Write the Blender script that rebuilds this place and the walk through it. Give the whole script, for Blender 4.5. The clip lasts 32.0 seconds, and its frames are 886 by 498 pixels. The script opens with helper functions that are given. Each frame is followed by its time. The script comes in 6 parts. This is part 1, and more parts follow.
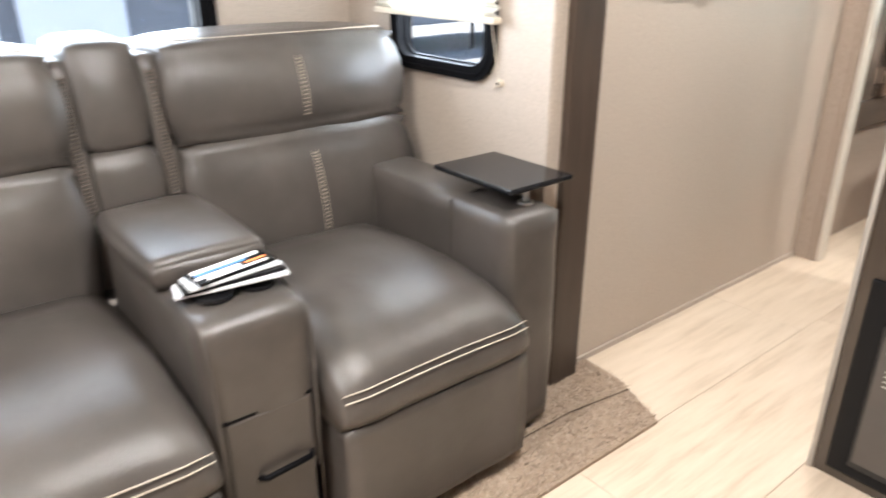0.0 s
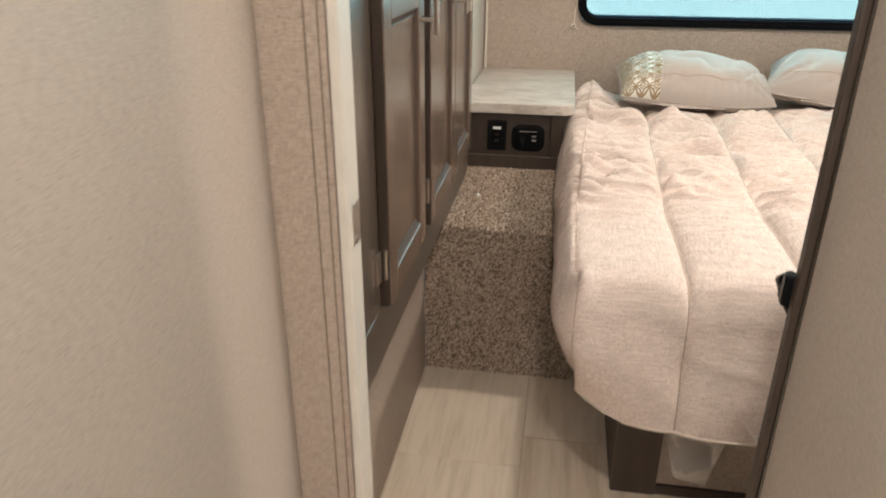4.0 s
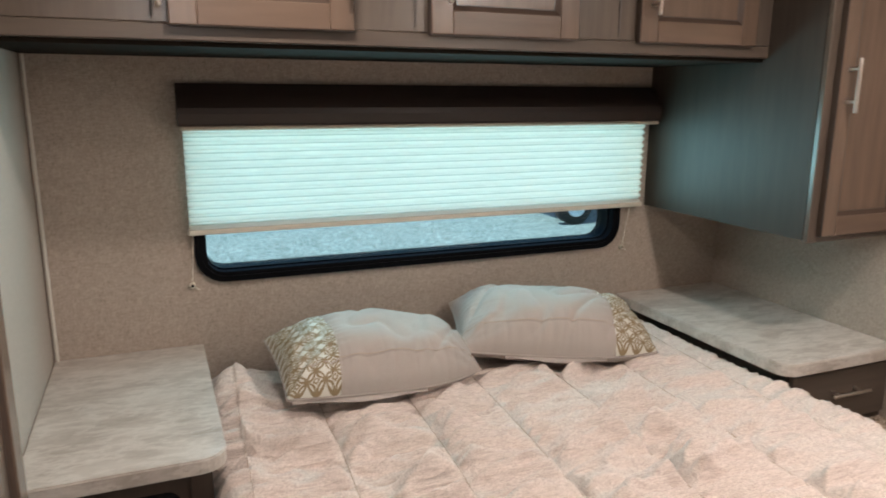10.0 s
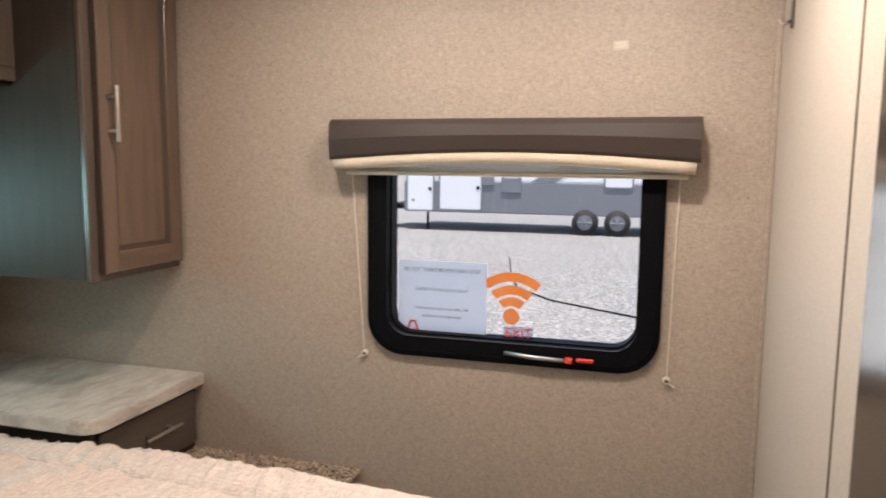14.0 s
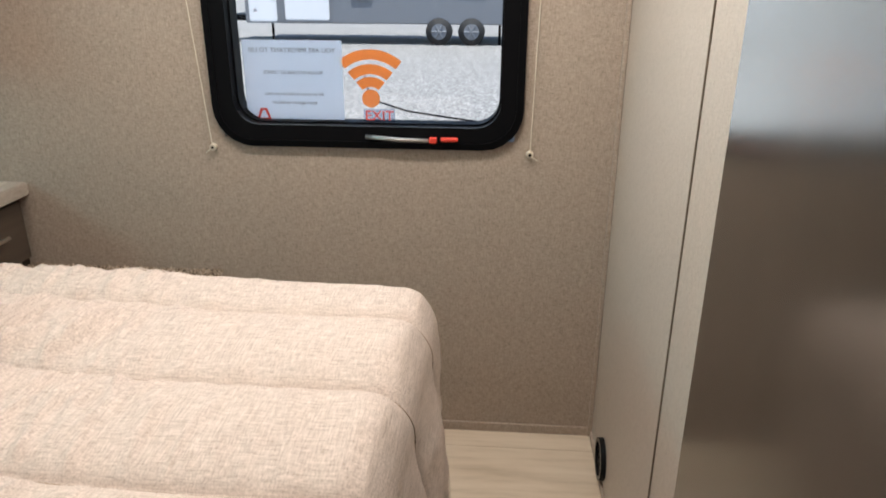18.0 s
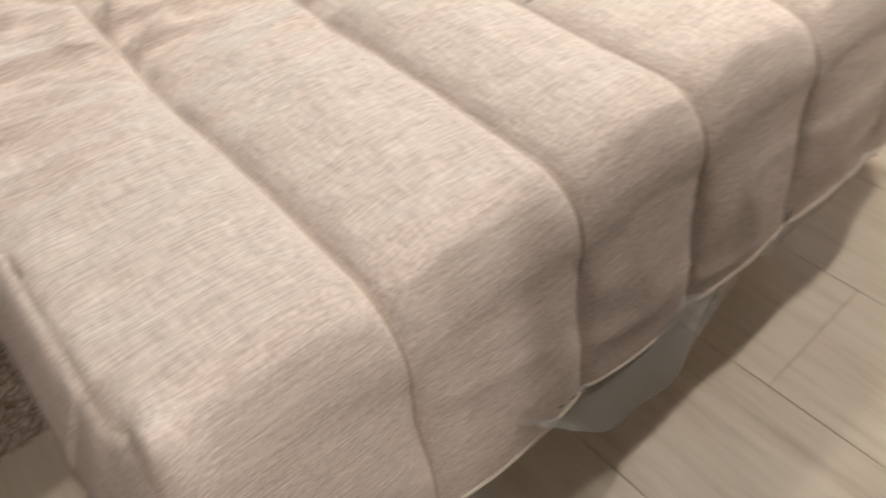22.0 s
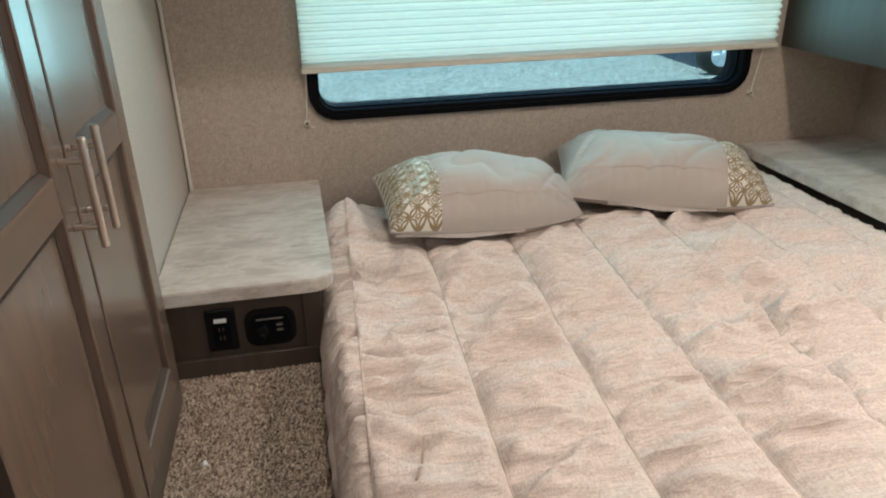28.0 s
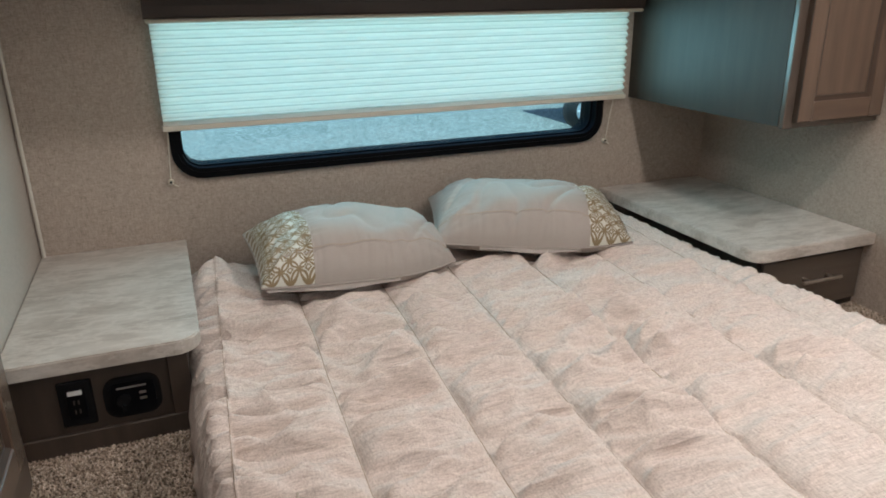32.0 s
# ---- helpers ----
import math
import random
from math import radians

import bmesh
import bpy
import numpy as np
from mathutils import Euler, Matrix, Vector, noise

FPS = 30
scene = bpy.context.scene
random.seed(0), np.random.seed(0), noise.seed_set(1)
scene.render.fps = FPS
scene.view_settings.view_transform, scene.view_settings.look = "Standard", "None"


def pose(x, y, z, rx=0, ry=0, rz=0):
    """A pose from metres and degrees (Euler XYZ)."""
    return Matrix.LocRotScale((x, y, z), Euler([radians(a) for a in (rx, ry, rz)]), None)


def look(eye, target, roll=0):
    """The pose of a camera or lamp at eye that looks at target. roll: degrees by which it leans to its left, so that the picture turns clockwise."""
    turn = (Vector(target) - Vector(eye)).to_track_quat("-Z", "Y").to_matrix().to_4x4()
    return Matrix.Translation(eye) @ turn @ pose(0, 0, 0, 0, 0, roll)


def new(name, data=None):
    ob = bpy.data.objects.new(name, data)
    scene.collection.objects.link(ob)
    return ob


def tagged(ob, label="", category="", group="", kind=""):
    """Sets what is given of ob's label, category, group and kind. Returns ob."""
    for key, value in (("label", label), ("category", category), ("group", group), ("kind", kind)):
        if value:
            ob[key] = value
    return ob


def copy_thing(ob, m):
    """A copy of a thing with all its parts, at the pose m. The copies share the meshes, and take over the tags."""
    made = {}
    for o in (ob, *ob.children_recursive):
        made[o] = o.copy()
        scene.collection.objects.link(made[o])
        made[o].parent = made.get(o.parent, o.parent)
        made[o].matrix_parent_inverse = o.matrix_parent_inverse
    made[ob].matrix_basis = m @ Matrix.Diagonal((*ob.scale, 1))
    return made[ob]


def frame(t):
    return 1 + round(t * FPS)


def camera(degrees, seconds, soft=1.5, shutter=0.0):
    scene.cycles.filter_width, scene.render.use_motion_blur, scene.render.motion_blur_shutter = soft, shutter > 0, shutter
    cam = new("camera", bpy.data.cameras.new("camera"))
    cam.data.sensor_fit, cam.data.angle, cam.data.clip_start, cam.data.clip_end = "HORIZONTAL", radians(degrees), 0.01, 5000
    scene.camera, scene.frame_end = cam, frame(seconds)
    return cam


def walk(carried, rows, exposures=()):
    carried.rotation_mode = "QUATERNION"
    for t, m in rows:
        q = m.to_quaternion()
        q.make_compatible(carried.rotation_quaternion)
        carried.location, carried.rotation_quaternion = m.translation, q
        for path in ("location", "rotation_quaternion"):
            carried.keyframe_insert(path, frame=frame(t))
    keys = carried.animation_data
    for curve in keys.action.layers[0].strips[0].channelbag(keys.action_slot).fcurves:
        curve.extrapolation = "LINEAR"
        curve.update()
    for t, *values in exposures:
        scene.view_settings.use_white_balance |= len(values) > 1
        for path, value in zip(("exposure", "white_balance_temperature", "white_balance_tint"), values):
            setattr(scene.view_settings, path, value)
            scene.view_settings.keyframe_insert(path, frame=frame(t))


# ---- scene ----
cam = camera(64.2, 32.0, soft=1.8, shutter=0.4)
PATH = [
    (0, 1.181, -2.793, 1.144, 67.25, -0.02, 51.22),
    (0.5, 0.979, -2.641, 1.146, 67.11, -0.01, 38.59),
    (1, 0.801, -2.426, 1.178, 67.00, -0.21, 30.94),
    (1.5, 0.611, -2.200, 1.192, 66.91, -0.33, 25.09),
    (2, 0.512, -1.916, 1.184, 66.66, -0.45, 20.43),
    (2.5, 0.458, -1.639, 1.184, 66.58, -0.20, 17.00),
    (3, 0.360, -1.353, 1.213, 66.49, -0.15, 14.31),
    (3.5, 0.365, -1.075, 1.225, 66.29, -0.11, 11.69),
    (4, 0.368, -0.829, 1.253, 66.07, -0.14, 9.53),
    (4.5, 0.316, -0.623, 1.267, 66.24, 0.29, 7.60),
    (6.5, 0.302, -0.124, 1.322, 67.01, 0.45, 1.71),
    (7, 0.265, -0.027, 1.340, 67.62, 0.54, -1.88),
    (7.5, 0.261, 0.059, 1.368, 68.36, 0.47, -5.78),
    (8, 0.262, 0.112, 1.387, 70.01, 0.13, -9.31),
    (8.5, 0.279, 0.155, 1.400, 72.30, 0.12, -12.25),
    (9, 0.285, 0.176, 1.411, 74.40, 0.07, -15.28),
    (9.5, 0.305, 0.175, 1.437, 76.44, -0.18, -18.39),
    (10, 0.319, 0.186, 1.463, 77.52, -0.31, -22.23),
    (10.5, 0.328, 0.174, 1.467, 78.96, -0.43, -27.14),
    (11, 0.358, 0.153, 1.459, 80.61, -0.56, -32.48),
    (11.5, 0.421, 0.132, 1.422, 82.08, -0.96, -36.41),
    (12, 0.472, 0.182, 1.399, 82.85, -1.02, -41.61),
    (12.5, 0.481, 0.243, 1.380, 83.28, -1.04, -52.35),
    (13, 0.498, 0.259, 1.370, 83.50, -1.00, -60.87),
    (13.5, 0.507, 0.259, 1.365, 83.57, -0.89, -68.22),
    (14, 0.533, 0.240, 1.364, 83.30, -0.64, -73.94),
    (14.5, 0.550, 0.230, 1.353, 82.76, -0.54, -78.82),
    (16.5, 0.566, 0.226, 1.305, 77.79, -0.59, -85.50),
    (17, 0.564, 0.245, 1.253, 76.75, -0.61, -86.13),
    (17.5, 0.587, 0.272, 1.256, 72.91, -0.40, -86.44),
    (18, 0.600, 0.261, 1.253, 68.80, -0.23, -85.70),
    (18.5, 0.586, 0.281, 1.202, 66.59, -0.29, -86.24),
    (19, 0.597, 0.281, 1.181, 62.84, -0.30, -86.27),
    (19.5, 0.581, 0.272, 1.181, 59.46, 0.03, -86.24),
    (20, 0.581, 0.264, 1.159, 55.87, -0.13, -85.96),
    (20.5, 0.567, 0.260, 1.132, 52.33, -0.66, -85.35),
    (21, 0.531, 0.241, 1.119, 47.20, -1.20, -77.59),
    (21.5, 0.487, 0.190, 1.111, 42.97, -1.82, -59.03),
    (22, 0.438, 0.106, 1.091, 43.45, 1.43, -41.36),
    (22.5, 0.366, 0.105, 1.105, 40.39, 2.08, -27.69),
    (23, 0.323, 0.118, 1.119, 38.68, 2.13, -18.52),
    (23.5, 0.298, 0.123, 1.161, 37.99, 2.07, -12.83),
    (24, 0.286, 0.115, 1.183, 38.48, 2.03, -9.48),
    (24.5, 0.299, 0.125, 1.227, 39.91, 2.12, -7.99),
    (26.5, 0.336, 0.130, 1.343, 53.39, 2.03, -7.83),
    (27, 0.364, 0.156, 1.393, 57.28, 1.32, -8.37),
    (27.5, 0.376, 0.147, 1.418, 61.91, 1.25, -9.81),
    (28, 0.379, 0.133, 1.437, 65.76, 1.15, -11.84),
    (28.5, 0.392, 0.125, 1.438, 68.84, 1.13, -13.72),
    (29, 0.393, 0.134, 1.436, 70.50, 0.97, -15.51),
    (29.5, 0.394, 0.139, 1.412, 71.36, 0.90, -16.55),
    (30, 0.417, 0.141, 1.401, 71.25, 0.85, -17.41),
    (30.5, 0.425, 0.136, 1.407, 71.04, 0.86, -18.56),
    (31, 0.418, 0.138, 1.418, 70.82, 0.84, -19.63),
    (31.5, 0.418, 0.135, 1.400, 70.60, 0.69, -20.42),
    (32, 0.415, 0.110, 1.416, 70.33, 0.78, -21.31),
]
EXPOSURE = [
    (0.0, 1.75, 6350, 11), (2.0, 1.3, 6150, 8), (3.0, 1.25, 6350, 10), (4.0, 1.32, 6650, 11), (7.0, 1.0, 6500, 11), (9.0, 0.76, 6500, 13), (11.0, 0.73, 6450, 16),
    (12.0, 0.68, 6200, 16), (13.0, 0.76, 6800, 18), (14.0, 0.70, 6950, 17), (17.0, 0.67, 6550, 10), (20.0, 0.75, 6450, 9), (22.0, 0.9, 6350, 8), (24.0, 1.27, 6750, 10),
    (27.0, 0.9, 6450, 10), (29.0, 0.62, 6350, 11), (32.0, 0.54, 6050, 10),
]
walk(cam, [(t, pose(x, y, z, rx, ry, rz)) for t, x, y, z, rx, ry, rz in PATH], EXPOSURE)

# ---- light ----
W = 2.36          # inner width of the bedroom
CEIL = 2.02
world = bpy.data.worlds.new("sky")
scene.world = world
world.use_nodes = True
wn = world.node_tree
sky = wn.nodes.new("ShaderNodeTexSky")
sky.sky_type, sky.sun_disc = "NISHITA", False
sky.sun_elevation, sky.sun_rotation = radians(78.6), radians(-97)
wn.links.new(sky.outputs[0], wn.nodes["Background"].inputs[0])
wn.nodes["Background"].inputs[1].default_value = 0.15
sun_data = bpy.data.lights.new("sun", "SUN")
sun_data.energy, sun_data.angle, sun_data.color = 4.8, radians(0.5), (1.0, 0.95, 0.88)
sun = new("sun", sun_data)
sun.matrix_world = look((-4, -0.5, 20), (0, 0, 0.0))


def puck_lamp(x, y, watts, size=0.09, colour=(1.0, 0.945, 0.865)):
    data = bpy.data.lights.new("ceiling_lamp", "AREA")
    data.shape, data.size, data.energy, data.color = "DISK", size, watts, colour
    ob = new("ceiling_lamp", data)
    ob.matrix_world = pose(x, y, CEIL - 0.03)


# all out of view; the third is added to lighten the floor at the bed foot
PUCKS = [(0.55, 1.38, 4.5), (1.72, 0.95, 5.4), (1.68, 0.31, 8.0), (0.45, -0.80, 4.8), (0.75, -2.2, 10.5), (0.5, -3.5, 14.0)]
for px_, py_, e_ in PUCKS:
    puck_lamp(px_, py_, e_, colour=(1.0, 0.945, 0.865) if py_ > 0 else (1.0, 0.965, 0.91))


def window_light(name, m, width, height, watts, colour):
    """An area lamp standing in for daylight at a window."""
    data = bpy.data.lights.new(name, "AREA")
    data.shape, data.size, data.size_y, data.energy, data.color = "RECTANGLE", width, height, watts, colour
    new(name, data).matrix_world = m


# behind the lowered blind over the bed: daylight through the tinted glass
window_light("bed_window_light", pose(1.178, 2.2947, 1.232, -90, 0, 0), 1.55, 0.275, 1.6, (0.50, 0.92, 0.97))
# added unseen lamp before the blind, throws more teal light into the room
window_light("bed_opening_light", pose(1.178, 2.262, 1.225, -90, 0, 0), 1.45, 0.26, 3.9, (0.38, 0.88, 0.97))
# daylight in the exit window and in the hall window
window_light("exit_window_light", pose(W - 0.006, 0.584, 1.10, 90, 0, 90), 0.64, 0.44, 0.9, (0.84, 0.95, 1.0))
window_light("hall_window_light", pose(0.006, -0.92, 1.276, 90, 0, -90), 0.34, 0.33, 1.0, (0.86, 0.95, 1.0))
# behind the blind in the end of the slide-out
window_light("slide_window_light", pose(-0.378, -1.518, 1.08, -90, 0, 0), 0.40, 0.44, 2.6, (0.90, 0.96, 1.0))
# open sky in the large window behind the sofa
window_light("sofa_window_light", pose(-0.908, -2.667, 1.18, 90, 0, -90), 1.28, 0.56, 13.0, (0.90, 0.96, 1.0))

# ---- materials ----
def mat(name):
    m = bpy.data.materials.new(name)
    m.use_nodes = True
    return m, m.node_tree, m.node_tree.nodes["Principled BSDF"]


def coords(nt, scale=(1, 1, 1), rot=(0, 0, 0)):
    tc = nt.nodes.new("ShaderNodeTexCoord")
    mp = nt.nodes.new("ShaderNodeMapping")
    mp.inputs["Scale"].default_value = scale
    mp.inputs["Rotation"].default_value = [radians(a) for a in rot]
    nt.links.new(tc.outputs["Object"], mp.inputs["Vector"])
    return mp.outputs[0]


def noise_tex(nt, vec, scale, detail=4.0, rough=0.55):
    n = nt.nodes.new("ShaderNodeTexNoise")
    n.inputs["Scale"].default_value, n.inputs["Detail"].default_value, n.inputs["Roughness"].default_value = scale, detail, rough
    nt.links.new(vec, n.inputs["Vector"])
    return n.outputs["Fac"]


def ramp(nt, fac, *stops):
    r = nt.nodes.new("ShaderNodeValToRGB")
    while len(r.color_ramp.elements) < len(stops):
        r.color_ramp.elements.new(0.5)
    for e, (p, c) in zip(r.color_ramp.elements, stops):
        e.position, e.color = p, (*c, 1)
    nt.links.new(fac, r.inputs[0])
    return r.outputs[0]


def mix(nt, a, b, fac, kind="MIX"):
    m = nt.nodes.new("ShaderNodeMix")
    m.data_type, m.blend_type = "RGBA", kind
    for sock, v in ((m.inputs[6], a), (m.inputs[7], b), (m.inputs[0], fac)):
        if hasattr(v, "is_linked"):
            nt.links.new(v, sock)
        elif sock == m.inputs[0]:
            sock.default_value = v
        else:
            sock.default_value = (*v, 1)
    return m.outputs[2]


def math_node(nt, op, a, b=0.0):
    m = nt.nodes.new("ShaderNodeMath")
    m.operation = op
    for sock, v in ((m.inputs[0], a), (m.inputs[1], b)):
        if hasattr(v, "is_linked"):
            nt.links.new(v, sock)
        else:
            sock.default_value = v
    return m.outputs[0]


def bump(nt, bsdf, height, strength=0.3, dist=0.002):
    b = nt.nodes.new("ShaderNodeBump")
    b.inputs["Strength"].default_value, b.inputs["Distance"].default_value = strength, dist
    nt.links.new(height, b.inputs["Height"])
    nt.links.new(b.outputs[0], bsdf.inputs["Normal"])


def simple(name, col, rough=0.5, metal=0.0, var=0.12, scale=30.0, bstr=0.05):
    m, nt, b = mat(name)
    v = coords(nt)
    n = noise_tex(nt, v, scale)
    n2 = noise_tex(nt, v, scale * 0.1)
    lo, hi = [c * (1 - var) for c in col], [min(1, c * (1 + var)) for c in col]
    c = mix(nt, lo, hi, n)
    c = mix(nt, c, [x * 0.9 for x in col], math_node(nt, "MULTIPLY", n2, 0.4))
    nt.links.new(c, b.inputs["Base Color"])
    nt.links.new(math_node(nt, "ADD", math_node(nt, "MULTIPLY", n, 0.15), rough - 0.07), b.inputs["Roughness"])
    b.inputs["Metallic"].default_value = metal
    if bstr:
        bump(nt, b, n, bstr, 0.001)
    return m


def woven(name, dark, light, thread=900.0, axis_a=(0.12, 1, 1), axis_b=(1, 1, 0.12), rough=0.85, bstr=0.35, big=0.25, stain=(0.8, 0.75, 0.7), fleck=0.0, relief=0.0):
    """Cloth or linen-look wall paper: two crossed sets of slubby threads."""
    m, nt, b = mat(name)
    v1, v2 = coords(nt, axis_a), coords(nt, axis_b)
    a = noise_tex(nt, v1, thread, 3, 0.7)
    c = noise_tex(nt, v2, thread, 3, 0.7)
    t = math_node(nt, "MULTIPLY", math_node(nt, "ADD", a, c), 0.5)
    fine = ramp(nt, t, (0.36, dark), (0.62, light))
    n2 = noise_tex(nt, coords(nt), 5.0, 3)
    col = mix(nt, fine, [d * s for d, s in zip(light, stain)], math_node(nt, "MULTIPLY", n2, big))
    if fleck:
        fk = noise_tex(nt, coords(nt, axis_b), thread * 1.3, 2, 0.5)
        fk2 = noise_tex(nt, coords(nt, axis_a), thread * 1.3, 2, 0.5)
        on = ramp(nt, math_node(nt, "MAXIMUM", fk, fk2), (0.62, (0, 0, 0)), (0.70, (1, 1, 1)))
        col = mix(nt, col, [d * 0.55 for d in dark], math_node(nt, "MULTIPLY", on, fleck))
    nt.links.new(col, b.inputs["Base Color"])
    b.inputs["Roughness"].default_value = rough
    blot = noise_tex(nt, coords(nt), 85.0, 2, 0.5)
    bump(nt, b, math_node(nt, "ADD", t, math_node(nt, "MULTIPLY", blot, relief)), bstr, 0.0012)
    return m


def wood(name, dark, light, grain=(14, 14, 1.2), rough=0.42, scale=6.0, bstr=0.005, spec=0.5):
    """Satin wood-look foil: soft long streaks and faint clouds."""
    m, nt, b = mat(name)
    n = noise_tex(nt, coords(nt, [g * 0.8 for g in grain]), scale, 4, 0.55)
    f = noise_tex(nt, coords(nt, [g * (3.0 if g > 2 else 0.5) for g in grain]), scale, 3, 0.5)
    cl = noise_tex(nt, coords(nt, [g * (0.3 if g > 2 else 0.9) for g in grain]), scale, 2, 0.4)
    base = ramp(nt, n, (0.22, dark), (0.78, light))
    oi = nt.nodes.new("ShaderNodeObjectInfo")
    base = mix(nt, base, [d * 0.78 for d in dark], math_node(nt, "MULTIPLY", f, 0.05))
    base = mix(nt, base, [min(1, l * 1.3) for l in light], math_node(nt, "MULTIPLY", cl, 0.35))
    base = mix(nt, base, [min(1, l * 1.12) for l in light], math_node(nt, "MULTIPLY", oi.outputs["Random"], 0.15))
    nt.links.new(base, b.inputs["Base Color"])
    nt.links.new(math_node(nt, "ADD", math_node(nt, "MULTIPLY", f, 0.04), rough - 0.02), b.inputs["Roughness"])
    b.inputs["Specular IOR Level"].default_value = spec
    if spec > 0.6:
        b.inputs["Coat Weight"].default_value, b.inputs["Coat Roughness"].default_value = 0.25, rough * 0.8
    bump(nt, b, f, bstr, 0.0004)
    return m


def make_carpet():
    m, nt, b = mat("carpet")
    v = coords(nt)
    vo = nt.nodes.new("ShaderNodeTexVoronoi")
    vo.inputs["Scale"].default_value = 170
    nt.links.new(v, vo.inputs["Vector"])
    sep = nt.nodes.new("ShaderNodeSeparateColor")
    nt.links.new(vo.outputs["Color"], sep.inputs[0])
    c = ramp(nt, sep.outputs[0], (0.0, (0.12, 0.085, 0.06)), (0.3, (0.22, 0.16, 0.115)), (0.62, (0.36, 0.27, 0.205)), (1.0, (0.48, 0.38, 0.30)))
    nt.links.new(c, b.inputs["Base Color"])
    b.inputs["Roughness"].default_value = 0.95
    h = math_node(nt, "ADD", vo.outputs["Distance"], noise_tex(nt, v, 500, 2))
    bump(nt, b, h, 0.8, 0.006)
    return m


def make_floor():
    m, nt, b = mat("vinyl_plank")
    oi = nt.nodes.new("ShaderNodeObjectInfo")
    tc = nt.nodes.new("ShaderNodeTexCoord")
    off = nt.nodes.new("ShaderNodeVectorMath")
    off.operation = "MULTIPLY_ADD"
    nt.links.new(oi.outputs["Random"], off.inputs[0])
    off.inputs[1].default_value = (7.0, 13.0, 0.0)
    nt.links.new(tc.outputs["Object"], off.inputs[2])
    mp = nt.nodes.new("ShaderNodeMapping")
    mp.inputs["Scale"].default_value = (10, 0.9, 1)
    nt.links.new(off.outputs[0], mp.inputs["Vector"])
    n = noise_tex(nt, mp.outputs[0], 3.0, 7, 0.62)
    mp2 = nt.nodes.new("ShaderNodeMapping")
    mp2.inputs["Scale"].default_value = (90, 5, 1)
    nt.links.new(off.outputs[0], mp2.inputs["Vector"])
    f = noise_tex(nt, mp2.outputs[0], 3.0, 4, 0.6)
    c = ramp(nt, n, (0.27, (0.47, 0.365, 0.265)), (0.5, (0.65, 0.535, 0.42)), (0.73, (0.73, 0.62, 0.505)))
    c = mix(nt, c, (0.40, 0.31, 0.22), math_node(nt, "MULTIPLY", f, 0.16))
    c = mix(nt, c, (0.67, 0.59, 0.48), math_node(nt, "MULTIPLY", oi.outputs["Random"], 0.35))
    nt.links.new(c, b.inputs["Base Color"])
    nt.links.new(math_node(nt, "ADD", math_node(nt, "MULTIPLY", f, 0.2), 0.33), b.inputs["Roughness"])
    bump(nt, b, f, 0.08, 0.0005)
    return m


def make_counter():
    m, nt, b = mat("stone_laminate")
    v = coords(nt, (1.0, 2.2, 2.2), (0, 0, 20))
    n = noise_tex(nt, v, 7, 8, 0.66)
    n2 = noise_tex(nt, coords(nt, (1, 3, 3), (0, 0, 28)), 22, 5, 0.6)
    c = ramp(nt, n, (0.3, (0.31, 0.255, 0.21)), (0.52, (0.50, 0.44, 0.385)), (0.72, (0.60, 0.545, 0.485)))
    c = mix(nt, c, (0.40, 0.34, 0.29), math_node(nt, "MULTIPLY", n2, 0.35))
    n3 = noise_tex(nt, coords(nt, (1.0, 2.6, 2.6), (0, 0, 24)), 5, 10, 0.72)
    vein = ramp(nt, n3, (0.44, (0, 0, 0)), (0.50, (1, 1, 1)), (0.53, (0, 0, 0)))
    c = mix(nt, c, (0.68, 0.62, 0.56), math_node(nt, "MULTIPLY", vein, 0.5))
    dark = ramp(nt, n3, (0.56, (0, 0, 0)), (0.60, (1, 1, 1)), (0.63, (0, 0, 0)))
    c = mix(nt, c, (0.30, 0.245, 0.20), math_node(nt, "MULTIPLY", dark, 0.35))
    nt.links.new(c, b.inputs["Base Color"])
    b.inputs["Roughness"].default_value = 0.36
    return m


def make_leather():
    m, nt, b = mat("leather")
    v = coords(nt)
    n = noise_tex(nt, v, 6, 4)
    vo = nt.nodes.new("ShaderNodeTexVoronoi")
    vo.inputs["Scale"].default_value = 420
    nt.links.new(v, vo.inputs["Vector"])
    c = ramp(nt, n, (0.3, (0.054, 0.047, 0.042)), (0.7, (0.086, 0.075, 0.068)))
    nt.links.new(c, b.inputs["Base Color"])
    b.inputs["Roughness"].default_value = 0.33
    slack = math_node(nt, "MULTIPLY", noise_tex(nt, coords(nt, (1, 1, 1.6)), 15, 3, 0.5), 3.0)
    bump(nt, b, math_node(nt, "ADD", vo.outputs["Distance"], slack), 0.2, 0.0016)
    return m


def make_glass(name, tint, gloss=0.06):
    m, nt, b = mat(name)
    tr = nt.nodes.new("ShaderNodeBsdfTransparent")
    tr.inputs[0].default_value = (*tint, 1)
    gl = nt.nodes.new("ShaderNodeBsdfGlossy")
    gl.inputs["Roughness"].default_value = 0.02
    mx = nt.nodes.new("ShaderNodeMixShader")
    lw = nt.nodes.new("ShaderNodeLayerWeight")
    lw.inputs["Blend"].default_value = 0.5
    sheen = math_node(nt, "POWER", lw.outputs["Facing"], 4.0)
    nt.links.new(math_node(nt, "ADD", math_node(nt, "MULTIPLY", sheen, 0.7), 0.035), mx.inputs[0])
    nt.links.new(tr.outputs[0], mx.inputs[1])
    nt.links.new(gl.outputs[0], mx.inputs[2])
    nt.links.new(mx.outputs[0], nt.nodes["Material Output"].inputs[0])
    return m


